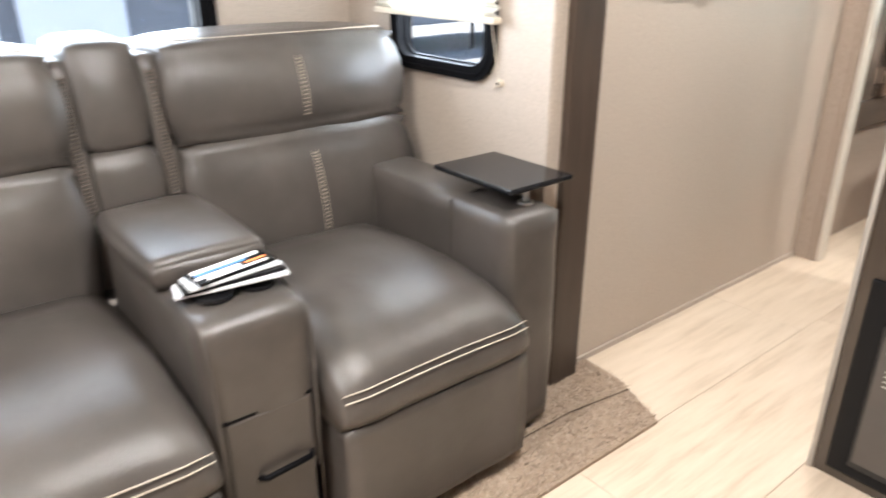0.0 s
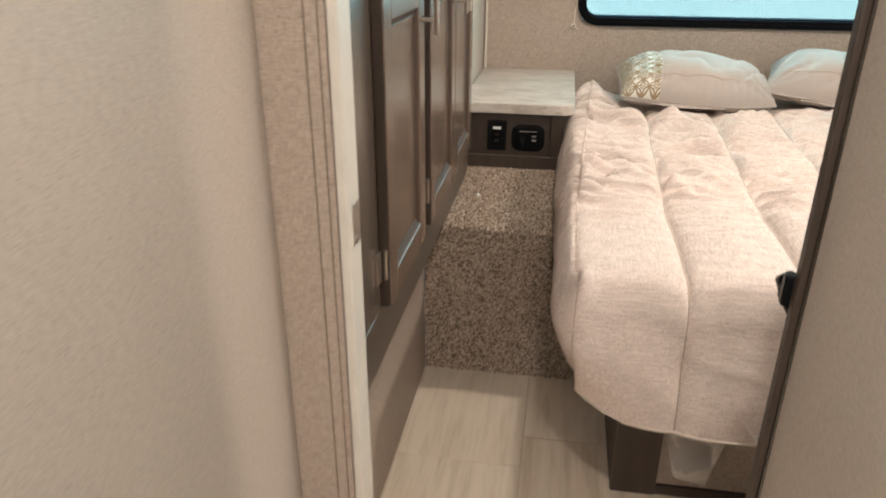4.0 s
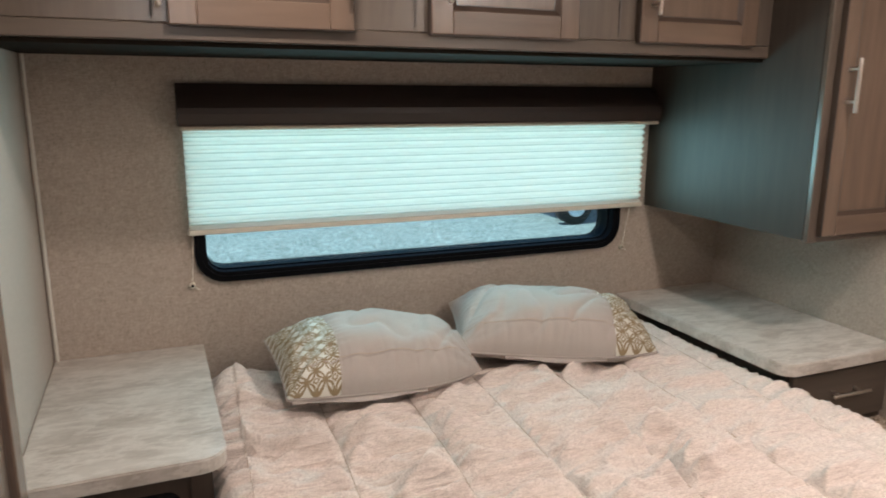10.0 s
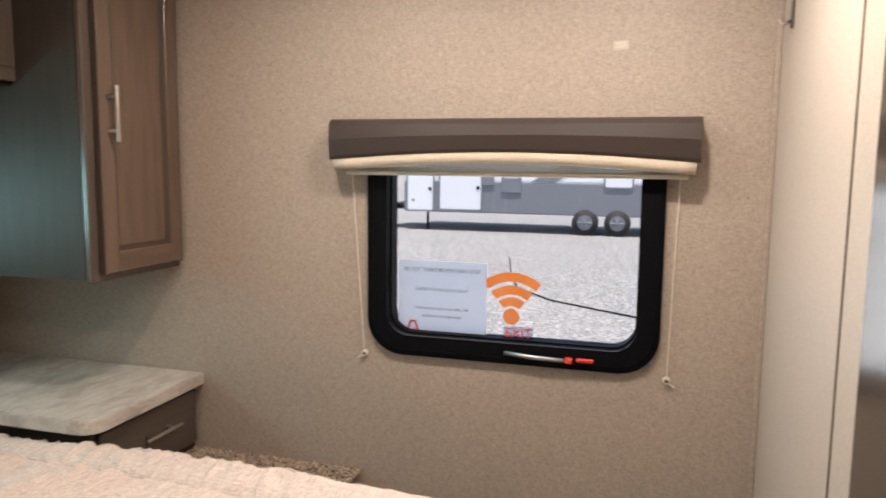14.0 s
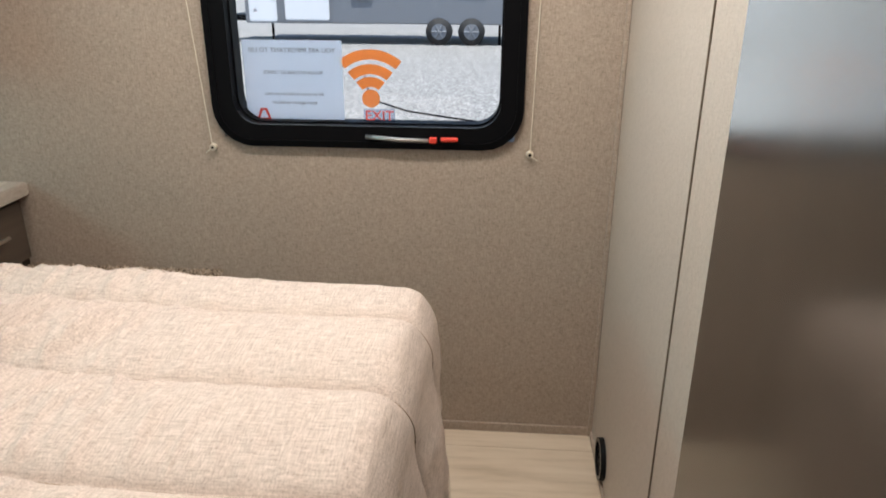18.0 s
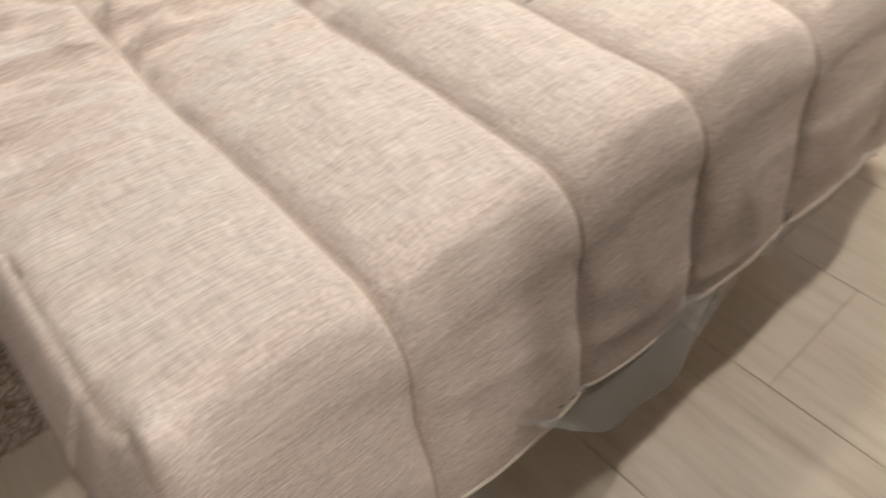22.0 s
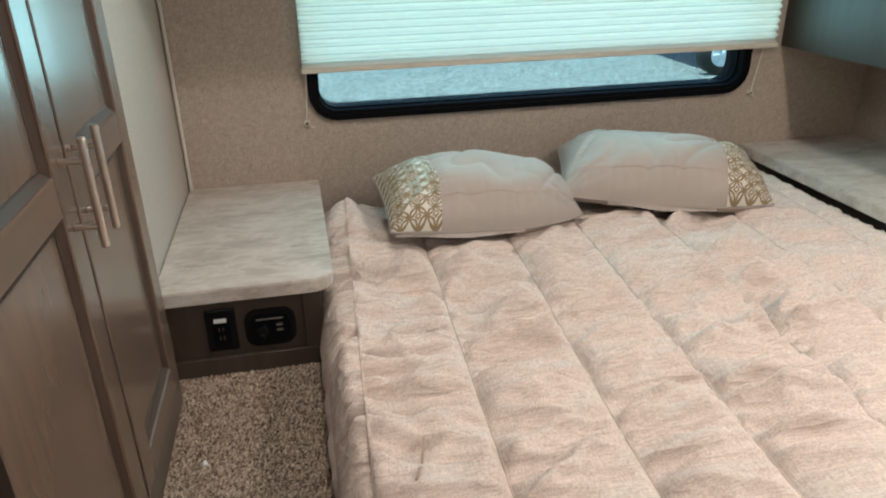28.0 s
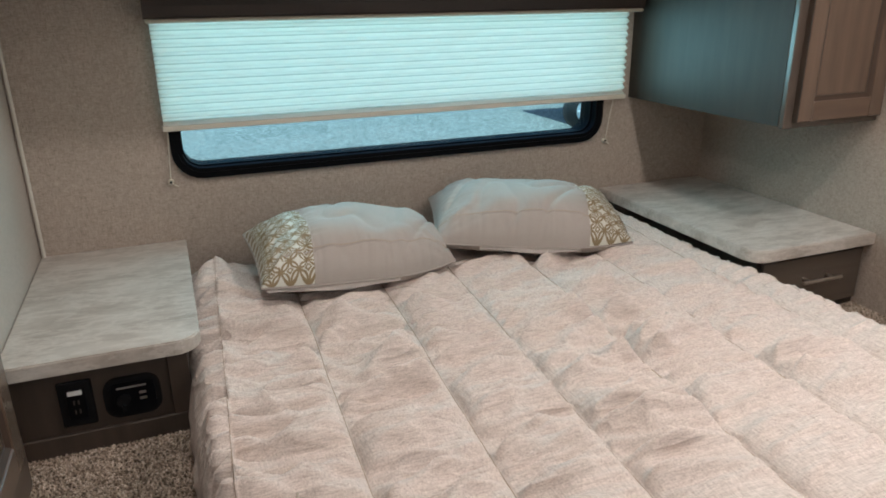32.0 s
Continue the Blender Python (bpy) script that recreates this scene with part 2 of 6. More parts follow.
def make_blind():
    m, nt, b = mat("blind_cloth")
    b.inputs["Base Color"].default_value = (0.82, 0.80, 0.74, 1)
    b.inputs["Roughness"].default_value = 0.8
    n = noise_tex(nt, coords(nt, (1, 1, 1)), 400, 2)
    bump(nt, b, n, 0.1, 0.0005)
    tl = nt.nodes.new("ShaderNodeBsdfTranslucent")
    tl.inputs[0].default_value = (0.85, 0.84, 0.78, 1)
    mx = nt.nodes.new("ShaderNodeMixShader")
    mx.inputs[0].default_value = 0.55
    nt.links.new(b.outputs[0], mx.inputs[1])
    nt.links.new(tl.outputs[0], mx.inputs[2])
    nt.links.new(mx.outputs[0], nt.nodes["Material Output"].inputs[0])
    return m


def make_damask():
    """Gold interlaced rings and small diamonds on ivory satin, in the pillow's own plane."""
    m, nt, b = mat("damask")
    tc = nt.nodes.new("ShaderNodeTexCoord")

    def lattice(shift):
        mp = nt.nodes.new("ShaderNodeMapping")
        mp.inputs["Scale"].default_value = (21, 21, 21)
        mp.inputs["Location"].default_value = (shift, shift, 0)
        nt.links.new(tc.outputs["UV"], mp.inputs["Vector"])
        fr = nt.nodes.new("ShaderNodeVectorMath")
        fr.operation = "FRACTION"
        nt.links.new(mp.outputs[0], fr.inputs[0])
        sp = nt.nodes.new("ShaderNodeSeparateXYZ")
        nt.links.new(fr.outputs[0], sp.inputs[0])
        x = math_node(nt, "ABSOLUTE", math_node(nt, "SUBTRACT", sp.outputs[0], 0.5))
        y = math_node(nt, "ABSOLUTE", math_node(nt, "SUBTRACT", sp.outputs[1], 0.5))
        r = math_node(nt, "SQRT", math_node(nt, "ADD", math_node(nt, "MULTIPLY", x, x), math_node(nt, "MULTIPLY", y, y)))
        ring = math_node(nt, "ABSOLUTE", math_node(nt, "SUBTRACT", r, 0.46))
        diamond = math_node(nt, "ABSOLUTE", math_node(nt, "SUBTRACT", math_node(nt, "ADD", x, y), 0.15))
        return ring, diamond
    r1, d1 = lattice(0.0)
    r2 = lattice(0.5)[0]
    near = math_node(nt, "MINIMUM", math_node(nt, "MINIMUM", r1, r2), d1)
    fac = ramp(nt, near, (0.042, (1, 1, 1)), (0.070, (0, 0, 0)))
    n = noise_tex(nt, coords(nt), 260, 2)
    gold = mix(nt, (0.17, 0.11, 0.05), (0.28, 0.195, 0.10), n)
    c = mix(nt, (0.58, 0.54, 0.47), gold, fac)
    nt.links.new(c, b.inputs["Base Color"])
    b.inputs["Roughness"].default_value = 0.42
    bump(nt, b, fac, 0.3, 0.0012)
    return m


def make_gravel():
    m, nt, b = mat("gravel")
    v = coords(nt)
    vo = nt.nodes.new("ShaderNodeTexVoronoi")
    vo.inputs["Scale"].default_value = 17
    nt.links.new(v, vo.inputs["Vector"])
    n = noise_tex(nt, v, 0.7, 6)
    c = mix(nt, ramp(nt, vo.outputs["Distance"], (0.1, (0.52, 0.50, 0.47)), (0.8, (0.06, 0.06, 0.06))), (0.40, 0.39, 0.36), math_node(nt, "MULTIPLY", n, 0.3))
    patch = ramp(nt, noise_tex(nt, coords(nt), 9.0, 5, 0.75), (0.42, (0, 0, 0)), (0.58, (1, 1, 1)))
    c = mix(nt, c, (0.15, 0.145, 0.135), math_node(nt, "MULTIPLY", patch, 0.7))
    nt.links.new(c, b.inputs["Base Color"])
    b.inputs["Roughness"].default_value = 0.9
    bump(nt, b, vo.outputs["Distance"], 0.6, 0.02)
    return m


def make_emit(name, col, strength):
    m, nt, b = mat(name)
    b.inputs["Base Color"].default_value = (*col, 1)
    b.inputs["Emission Color"].default_value = (*col, 1)
    b.inputs["Emission Strength"].default_value = strength
    return m


def make_wrap():
    m, nt, b = mat("clear_wrap")
    tr = nt.nodes.new("ShaderNodeBsdfTransparent")
    tr.inputs[0].default_value = (0.86, 0.86, 0.85, 1)
    gl = nt.nodes.new("ShaderNodeBsdfGlossy")
    gl.inputs["Roughness"].default_value = 0.12
    df = nt.nodes.new("ShaderNodeBsdfDiffuse")
    df.inputs[0].default_value = (0.62, 0.61, 0.58, 1)
    m1 = nt.nodes.new("ShaderNodeMixShader")
    m1.inputs[0].default_value = 0.25
    m2 = nt.nodes.new("ShaderNodeMixShader")
    m2.inputs[0].default_value = 0.20
    nt.links.new(tr.outputs[0], m1.inputs[1])
    nt.links.new(gl.outputs[0], m1.inputs[2])
    nt.links.new(m1.outputs[0], m2.inputs[1])
    nt.links.new(df.outputs[0], m2.inputs[2])
    nt.links.new(m2.outputs[0], nt.nodes["Material Output"].inputs[0])
    return m


LINEN = woven("linen_wall", (0.262, 0.208, 0.168), (0.462, 0.376, 0.314), 230, (0.30, 0.30, 1.5), (1.5, 1.5, 0.30), 0.55, 0.28, 0.2, fleck=0.5, relief=0.9)
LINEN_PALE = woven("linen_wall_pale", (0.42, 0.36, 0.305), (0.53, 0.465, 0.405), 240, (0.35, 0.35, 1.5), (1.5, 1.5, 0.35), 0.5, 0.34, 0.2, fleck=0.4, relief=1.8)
VINYL = make_floor()
CARPET = make_carpet()
WD, WL = (0.060, 0.043, 0.033), (0.100, 0.074, 0.057)
CABINET = wood("cabinet_wood", WD, WL, (9, 9, 1.0), 0.25, spec=0.7)
CABINET_H = wood("cabinet_wood_cross", WD, WL, (9, 1.0, 9), 0.30)
CABINET_X = wood("cabinet_wood_wide", WD, WL, (1.0, 9, 9), 0.30)
DD, DL = (0.084, 0.053, 0.037), (0.140, 0.091, 0.064)
DOORS = wood("door_wood", DD, DL, (8, 8, 0.9), 0.26, spec=0.65)
DOORS_H = wood("door_wood_cross", DD, DL, (8, 0.9, 8), 0.30)
DOORS_X = wood("door_wood_wide", DD, DL, (0.9, 8, 8), 0.30)
# near-black colour that carries the shade under the overhead cabinet
UNDER_SHADE = simple("underside_shade", (0.022, 0.016, 0.012), 0.9)
UNDER_SHADE.node_tree.nodes["Principled BSDF"].inputs["Specular IOR Level"].default_value = 0.05
PANEL_JOINT = simple("panel_joint", (0.17, 0.125, 0.09), 0.7)
MOULD = simple("door_moulding", (0.060, 0.036, 0.025), 0.5, var=0.1, scale=12, bstr=0)
MOULD.node_tree.nodes["Principled BSDF"].inputs["Specular IOR Level"].default_value = 0.3
GROOVE = wood("cabinet_edge", (0.025, 0.016, 0.011), (0.05, 0.033, 0.023), (12, 12, 1.4), 0.45)
# cabinet wood in darker, rougher tones, for the hanging cabinet's body
CABINET_DULL = wood("cabinet_wood_dull", (0.030, 0.023, 0.018), (0.050, 0.038, 0.030), (9, 9, 1.0), 0.48, spec=0.28)
LEAF = wood("door_leaf_foil", (0.034, 0.025, 0.019), (0.056, 0.042, 0.032), (9, 9, 0.8), 0.19, spec=0.7)
DARK = wood("dark_trim", (0.032, 0.021, 0.015), (0.062, 0.043, 0.032), (10, 10, 1.2), 0.45)


def make_pile(name, k, even=0.0):
    m, nt, bs = mat(name)
    g = nt.nodes.new("ShaderNodeNewGeometry")
    cr = ramp(nt, g.outputs["Random Per Island"], (0.0, (0.10, 0.072, 0.052)), (0.2, (0.22, 0.16, 0.115)), (0.5, (0.38, 0.285, 0.215)), (0.8, (0.50, 0.395, 0.31)), (1.0, (0.58, 0.48, 0.39)))
    cr = mix(nt, cr, (0.36, 0.285, 0.22), even)
    cr = mix(nt, cr, (k, k, k), 1.0, "MULTIPLY")
    nt.links.new(cr, bs.inputs["Base Color"])
    bs.inputs["Roughness"].default_value = 0.95
    return m


PILE = make_pile("carpet_tuft", 1.08)
RUG_TUFT = make_pile("rug_tuft", 1.15, 0.65)
COUNTER = make_counter()
QUILT = woven("quilt_linen", (0.40, 0.315, 0.265), (0.74, 0.625, 0.56), 270, (0.10, 1.4, 1.4), (1.4, 0.10, 1.4), 0.9, 0.35, 0.15, (0.90, 0.84, 0.80))


def add_creases(m, strength):
    """Fine folds across the channels, under the weave."""
    nt = m.node_tree
    bs = nt.nodes["Principled BSDF"]
    weave = bs.inputs["Normal"].links[0].from_node

    def sharp(scale, rot, detail):
        """Narrow crests along the middle values of a stretched noise."""
        n = noise_tex(nt, coords(nt, scale, rot), 1.0, detail, 0.5)
        away = math_node(nt, "ABSOLUTE", math_node(nt, "SUBTRACT", n, 0.5))
        crest = math_node(nt, "MAXIMUM", math_node(nt, "SUBTRACT", 1.0, math_node(nt, "MULTIPLY", away, 7.0)), 0.0)
        return math_node(nt, "POWER", crest, 1.6)
    n1 = sharp((3.5, 24, 18), (0, 0, 9), 1.5)
    n2 = sharp((6, 18, 13), (0, 0, -24), 1.0)
    b2 = nt.nodes.new("ShaderNodeBump")
    b2.inputs["Strength"].default_value, b2.inputs["Distance"].default_value = strength, 0.011
    tc = nt.nodes.new("ShaderNodeTexCoord")
    sep = nt.nodes.new("ShaderNodeSeparateXYZ")
    nt.links.new(tc.outputs["Object"], sep.inputs[0])
    mr = nt.nodes.new("ShaderNodeMapRange")
    for k, v in enumerate((0.55, 1.35, 0.12, 1.0)):
        mr.inputs[k + 1].default_value = v
    nt.links.new(sep.outputs["Y"], mr.inputs[0])
    folds = math_node(nt, "ADD", n1, math_node(nt, "MULTIPLY", n2, 0.6))
    mz = nt.nodes.new("ShaderNodeMapRange")
    for k, v in enumerate((0.56, 0.63, 0.1, 1.0)):
        mz.inputs[k + 1].default_value = v
    nt.links.new(sep.outputs["Z"], mz.inputs[0])
    nt.links.new(math_node(nt, "MULTIPLY", math_node(nt, "MULTIPLY", folds, mr.outputs[0]), mz.outputs[0]), b2.inputs["Height"])
    nt.links.new(b2.outputs[0], weave.inputs["Normal"])


add_creases(QUILT, 0.36)
SEAM = simple("seam_thread", (0.40, 0.305, 0.235), 0.9)
QUILT_HEM = simple("quilt_hem", (0.55, 0.47, 0.39), 0.9)
SHAM = woven("sham_cloth", (0.31, 0.258, 0.228), (0.43, 0.362, 0.322), 900, (0.4, 1.2, 1.2), (1.2, 0.4, 1.2), 0.7, 0.12, 0.15)
DAMASK = make_damask()
LEATHER = make_leather()
STITCH = simple("stitching", (0.58, 0.52, 0.44), 0.7)
STITCH_DULL = simple("dull_stitching", (0.12, 0.10, 0.085), 0.7)
STITCH_TAN = simple("tan_stitching", (0.34, 0.29, 0.24), 0.7)
BLACK = simple("black_frame", (0.004, 0.004, 0.005), 0.5, bstr=0.1)
BLACK.node_tree.nodes["Principled BSDF"].inputs["Specular IOR Level"].default_value = 0.06
BLACK_GLOSS = simple("black_plastic", (0.008, 0.008, 0.009), 0.22, bstr=0.03)
BLACK_GLOSS.node_tree.nodes["Principled BSDF"].inputs["Specular IOR Level"].default_value = 0.16
NICKEL = simple("brushed_nickel", (0.62, 0.55, 0.49), 0.30, 1.0, 0.06, 200, 0.03)
STEEL = simple("steel", (0.55, 0.55, 0.55), 0.3, 1.0)
BEIGE_PL = simple("beige_plastic", (0.62, 0.55, 0.45), 0.5)
WHITE = simple("white_paint", (0.80, 0.79, 0.77), 0.55, var=0.04)
CREAM = simple("cream_trim", (0.60, 0.55, 0.48), 0.5)
CORD = simple("cord", (0.66, 0.60, 0.50), 0.8)
CEIL_M = simple("ceiling_vinyl", (0.74, 0.71, 0.66), 0.8, var=0.03)
GLASS_T = make_glass("tinted_glass", (0.66, 0.88, 0.91))
GLASS_C = make_glass("pale_glass", (0.94, 0.97, 1.0))
BLIND = make_blind()
# darker cloth tone for the shadow lines between pleats
CREASE_SHADOW = simple("blind_crease_shadow", (0.58, 0.60, 0.55), 0.8)
VALANCE = woven("valance_cloth", (0.026, 0.016, 0.0125), (0.043, 0.028, 0.0215), 700, (0.3, 0.3, 1.2), (1.2, 1.2, 0.3), 0.5, 0.15, 0.1)
PIPING = woven("valance_piping", (0.38, 0.31, 0.23), (0.60, 0.52, 0.42), 500, (0.3, 0.3, 1.2), (1.2, 1.2, 0.3), 0.8, 0.4, 0.1)
GRAVEL = make_gravel()
TYRE = simple("tyre", (0.02, 0.02, 0.02), 0.8)
PAPER = simple("paper", (0.72, 0.74, 0.78), 0.7, var=0.03)
def make_backlit(name, col):
    m, nt, bs = mat(name)
    bs.inputs["Base Color"].default_value = (*col, 1)
    tl = nt.nodes.new("ShaderNodeBsdfTranslucent")
    tl.inputs[0].default_value = (*col, 1)
    mx = nt.nodes.new("ShaderNodeMixShader")
    mx.inputs[0].default_value = 0.7
    nt.links.new(bs.outputs[0], mx.inputs[1])
    nt.links.new(tl.outputs[0], mx.inputs[2])
    nt.links.new(mx.outputs[0], nt.nodes["Material Output"].inputs[0])
    return m


THIN_PAPER = make_backlit("thin_paper", (0.84, 0.87, 0.92))
INK = simple("ink", (0.16, 0.17, 0.2), 0.7)
ORANGE = simple("orange_print", (0.85, 0.24, 0.05), 0.5)
RED = simple("red_plastic", (0.62, 0.05, 0.03), 0.4)
BLUE = simple("blue_print", (0.05, 0.22, 0.48), 0.5)
RUG = simple("rug_pile", (0.34, 0.26, 0.195), 0.95, var=0.35, scale=90, bstr=0.9)
RUG_FOLD = simple("rug_fold", (0.13, 0.095, 0.07), 0.95)
LAMP_GLOW = make_emit("lamp_diffuser", (1.0, 0.85, 0.68), 6.0)
DARK_TABLE = wood("black_ash", (0.004, 0.0045, 0.005), (0.013, 0.013, 0.015), (3, 16, 3), 0.16, 8.0, 0.3, spec=0.3)
WRAP = make_wrap()
TRAILER_W = simple("trailer_white", (0.82, 0.82, 0.82), 0.35, var=0.03)
TRAILER_G = simple("trailer_grey", (0.19, 0.20, 0.215), 0.45)
TRAILER_L = simple("trailer_silver", (0.45, 0.46, 0.48), 0.4)


# ---- mesh helpers ----
def boxm(bm, x0, x1, y0, y1, z0, z1, bevel=0.0, seg=2):
    b = bmesh.new()
    v = [b.verts.new((x, y, z)) for x in (x0, x1) for y in (y0, y1) for z in (z0, z1)]
    for f in ((0, 1, 3, 2), (4, 6, 7, 5), (0, 4, 5, 1), (2, 3, 7, 6), (0, 2, 6, 4), (1, 5, 7, 3)):
        b.faces.new([v[i] for i in f])
    if bevel:
        bmesh.ops.bevel(b, geom=b.edges[:], offset=bevel, segments=seg, affect="EDGES", profile=0.5)
    add_bm(bm, b)
    return bm


def add_bm(bm, other, m=None):
    me = bpy.data.meshes.new("tmp")
    other.to_mesh(me)
    other.free()
    if m is not None:
        me.transform(m)
    bm.from_mesh(me)
    bpy.data.meshes.remove(me)


def box(x0, x1, y0, y1, z0, z1, bevel=0.0, seg=2):
    return boxm(bmesh.new(), x0, x1, y0, y1, z0, z1, bevel, seg)


def cyl(p0, p1, r0, r1=None, n=16, caps=True):
    r1 = r0 if r1 is None else r1
    p0, p1 = Vector(p0), Vector(p1)
    d = p1 - p0
    b = bmesh.new()
    bmesh.ops.create_cone(b, cap_ends=caps, segments=n, radius1=r0, radius2=r1, depth=d.length,
                          matrix=Matrix.Translation((p0 + p1) / 2) @ d.to_track_quat("Z", "Y").to_matrix().to_4x4())
    return b


def tube(points, r, n=8):
    """A round bar along a line of points."""
    b = bmesh.new()
    pts = [Vector(p) for p in points]
    rings = []
    for i, p in enumerate(pts):
        d = (pts[min(i + 1, len(pts) - 1)] - pts[max(i - 1, 0)]).normalized()
        q = d.to_track_quat("Z", "Y")
        rings.append([b.verts.new(p + q @ Vector((r * math.cos(a), r * math.sin(a), 0))) for a in [2 * math.pi * k / n for k in range(n)]])
    for a, c in zip(rings, rings[1:]):
        for k in range(n):
            b.faces.new((a[k], a[(k + 1) % n], c[(k + 1) % n], c[k]))
    b.faces.new(rings[0][::-1])
    b.faces.new(rings[-1])
    return b


def grid_mesh(fn, nu, nv, uv=False):
    """A sheet: fn(u, v) for u, v in 0..1."""
    b = bmesh.new()
    vs = [[b.verts.new(fn(i / nu, j / nv)) for j in range(nv + 1)] for i in range(nu + 1)]
    lay = b.loops.layers.uv.new("UVMap") if uv else None
    for i in range(nu):
        for j in range(nv):
            f = b.faces.new((vs[i][j], vs[i + 1][j], vs[i + 1][j + 1], vs[i][j + 1]))
            f.smooth = True
            if lay:
                for lp, (a, c) in zip(f.loops, ((i, j), (i + 1, j), (i + 1, j + 1), (i, j + 1))):
                    lp[lay].uv = (a / nu, c / nv)
    return b


def rounded_rect(a0, a1, b0, b1, r, n=6):
    pts = []
    for ca, cb, s in ((a1 - r, b1 - r, 0), (a0 + r, b1 - r, 1), (a0 + r, b0 + r, 2), (a1 - r, b0 + r, 3)):
        for k in range(n + 1):
            t = math.pi / 2 * (s + k / n)
            pts.append((ca + r * math.cos(t), cb + r * math.sin(t)))
    return pts


def ring_frame(outer, inner, depth0, depth1, place):
    """A frame between two outlines of equal length, from depth0 to depth1; place(a, b, d) gives the point."""
    b = bmesh.new()
    n = len(outer)
    rows = [[b.verts.new(place(*p, d)) for p in o] for o, d in ((outer, depth0), (outer, depth1), (inner, depth1), (inner, depth0))]
    for r0, r1 in zip(rows, rows[1:] + rows[:1]):
        for k in range(n):
            b.faces.new((r0[k], r0[(k + 1) % n], r1[(k + 1) % n], r1[k]))
    bmesh.ops.recalc_face_normals(b, faces=b.faces[:])
    return b


def slab(outline, d0, d1, place):
    b = bmesh.new()
    lo, hi = [b.verts.new(place(*p, d0)) for p in outline], [b.verts.new(place(*p, d1)) for p in outline]
    b.faces.new(lo[::-1])
    b.faces.new(hi)
    for k in range(len(lo)):
        b.faces.new((lo[k], lo[(k + 1) % len(lo)], hi[(k + 1) % len(lo)], hi[k]))
    bmesh.ops.recalc_face_normals(b, faces=b.faces[:])
    return b


def mesh_ob(name, bm, material, smooth=False):
    me = bpy.data.meshes.new(name)
    bmesh.ops.recalc_face_normals(bm, faces=bm.faces[:])
    bm.to_mesh(me)
    bm.free()
    me.materials.append(material)
    if smooth:
        for p in me.polygons:
            p.use_smooth = True
    return new(name, me)


def part(name, bm, material, parent, label="", smooth=False):
    ob = mesh_ob(name, bm, material, smooth)
    if parent is not None:
        ob.parent = parent
        ob.matrix_parent_inverse = parent.matrix_world.inverted() if parent.type != "EMPTY" else Matrix.Translation(-parent.location)
    return tagged(ob, label)


def thing(name, at, label, category, group="", kind=""):
    ob = new(name)
    ob.location = at
    ob.empty_display_size = 0.05
    return tagged(ob, label, category, group, kind)


def structure(name, bm, material, label, category=""):
    return tagged(mesh_ob(name, bm, material), label, category, kind="structure")


def wall_with_hole(axis, d0, d1, a0, a1, z0, z1, hole=None):
    """A wall slab across axis ('x' or 'y') from d0 to d1, from a0 to a1 along, with one opening (a, a, z, z)."""
    b = bmesh.new()
    h0, h1, k0, k1 = hole or (a1, a1, z1, z1)
    al, zl = sorted({a0, h0, h1, a1}), sorted({z0, k0, k1, z1})
    at = lambda d, a, z: (d, a, z) if axis == "x" else (a, d, z)
    verts = {(d, a, z): b.verts.new(at(d, a, z)) for d in (d0, d1) for a in al for z in zl}
    sides = {}
    for p0, p1 in zip(al, al[1:]):
        for q0, q1 in zip(zl, zl[1:]):
            if hole and h0 - 1e-6 <= p0 and p1 <= h1 + 1e-6 and k0 - 1e-6 <= q0 and q1 <= k1 + 1e-6:
                continue
            ring = ((p0, q0), (p1, q0), (p1, q1), (p0, q1))
            for d in (d0, d1):
                b.faces.new([verts[(d, *p)] for p in ring])
            for p, q in zip(ring, ring[1:] + ring[:1]):
                key = tuple(sorted((p, q)))
                sides[key] = sides.get(key, 0) + 1
    for (p, q), n in sides.items():
        if n == 1:
            b.faces.new([verts[(d0, *p)], verts[(d0, *q)], verts[(d1, *q)], verts[(d1, *p)]])
    bmesh.ops.delete(b, geom=[v for v in b.verts if not v.link_faces], context="VERTS")
    return b


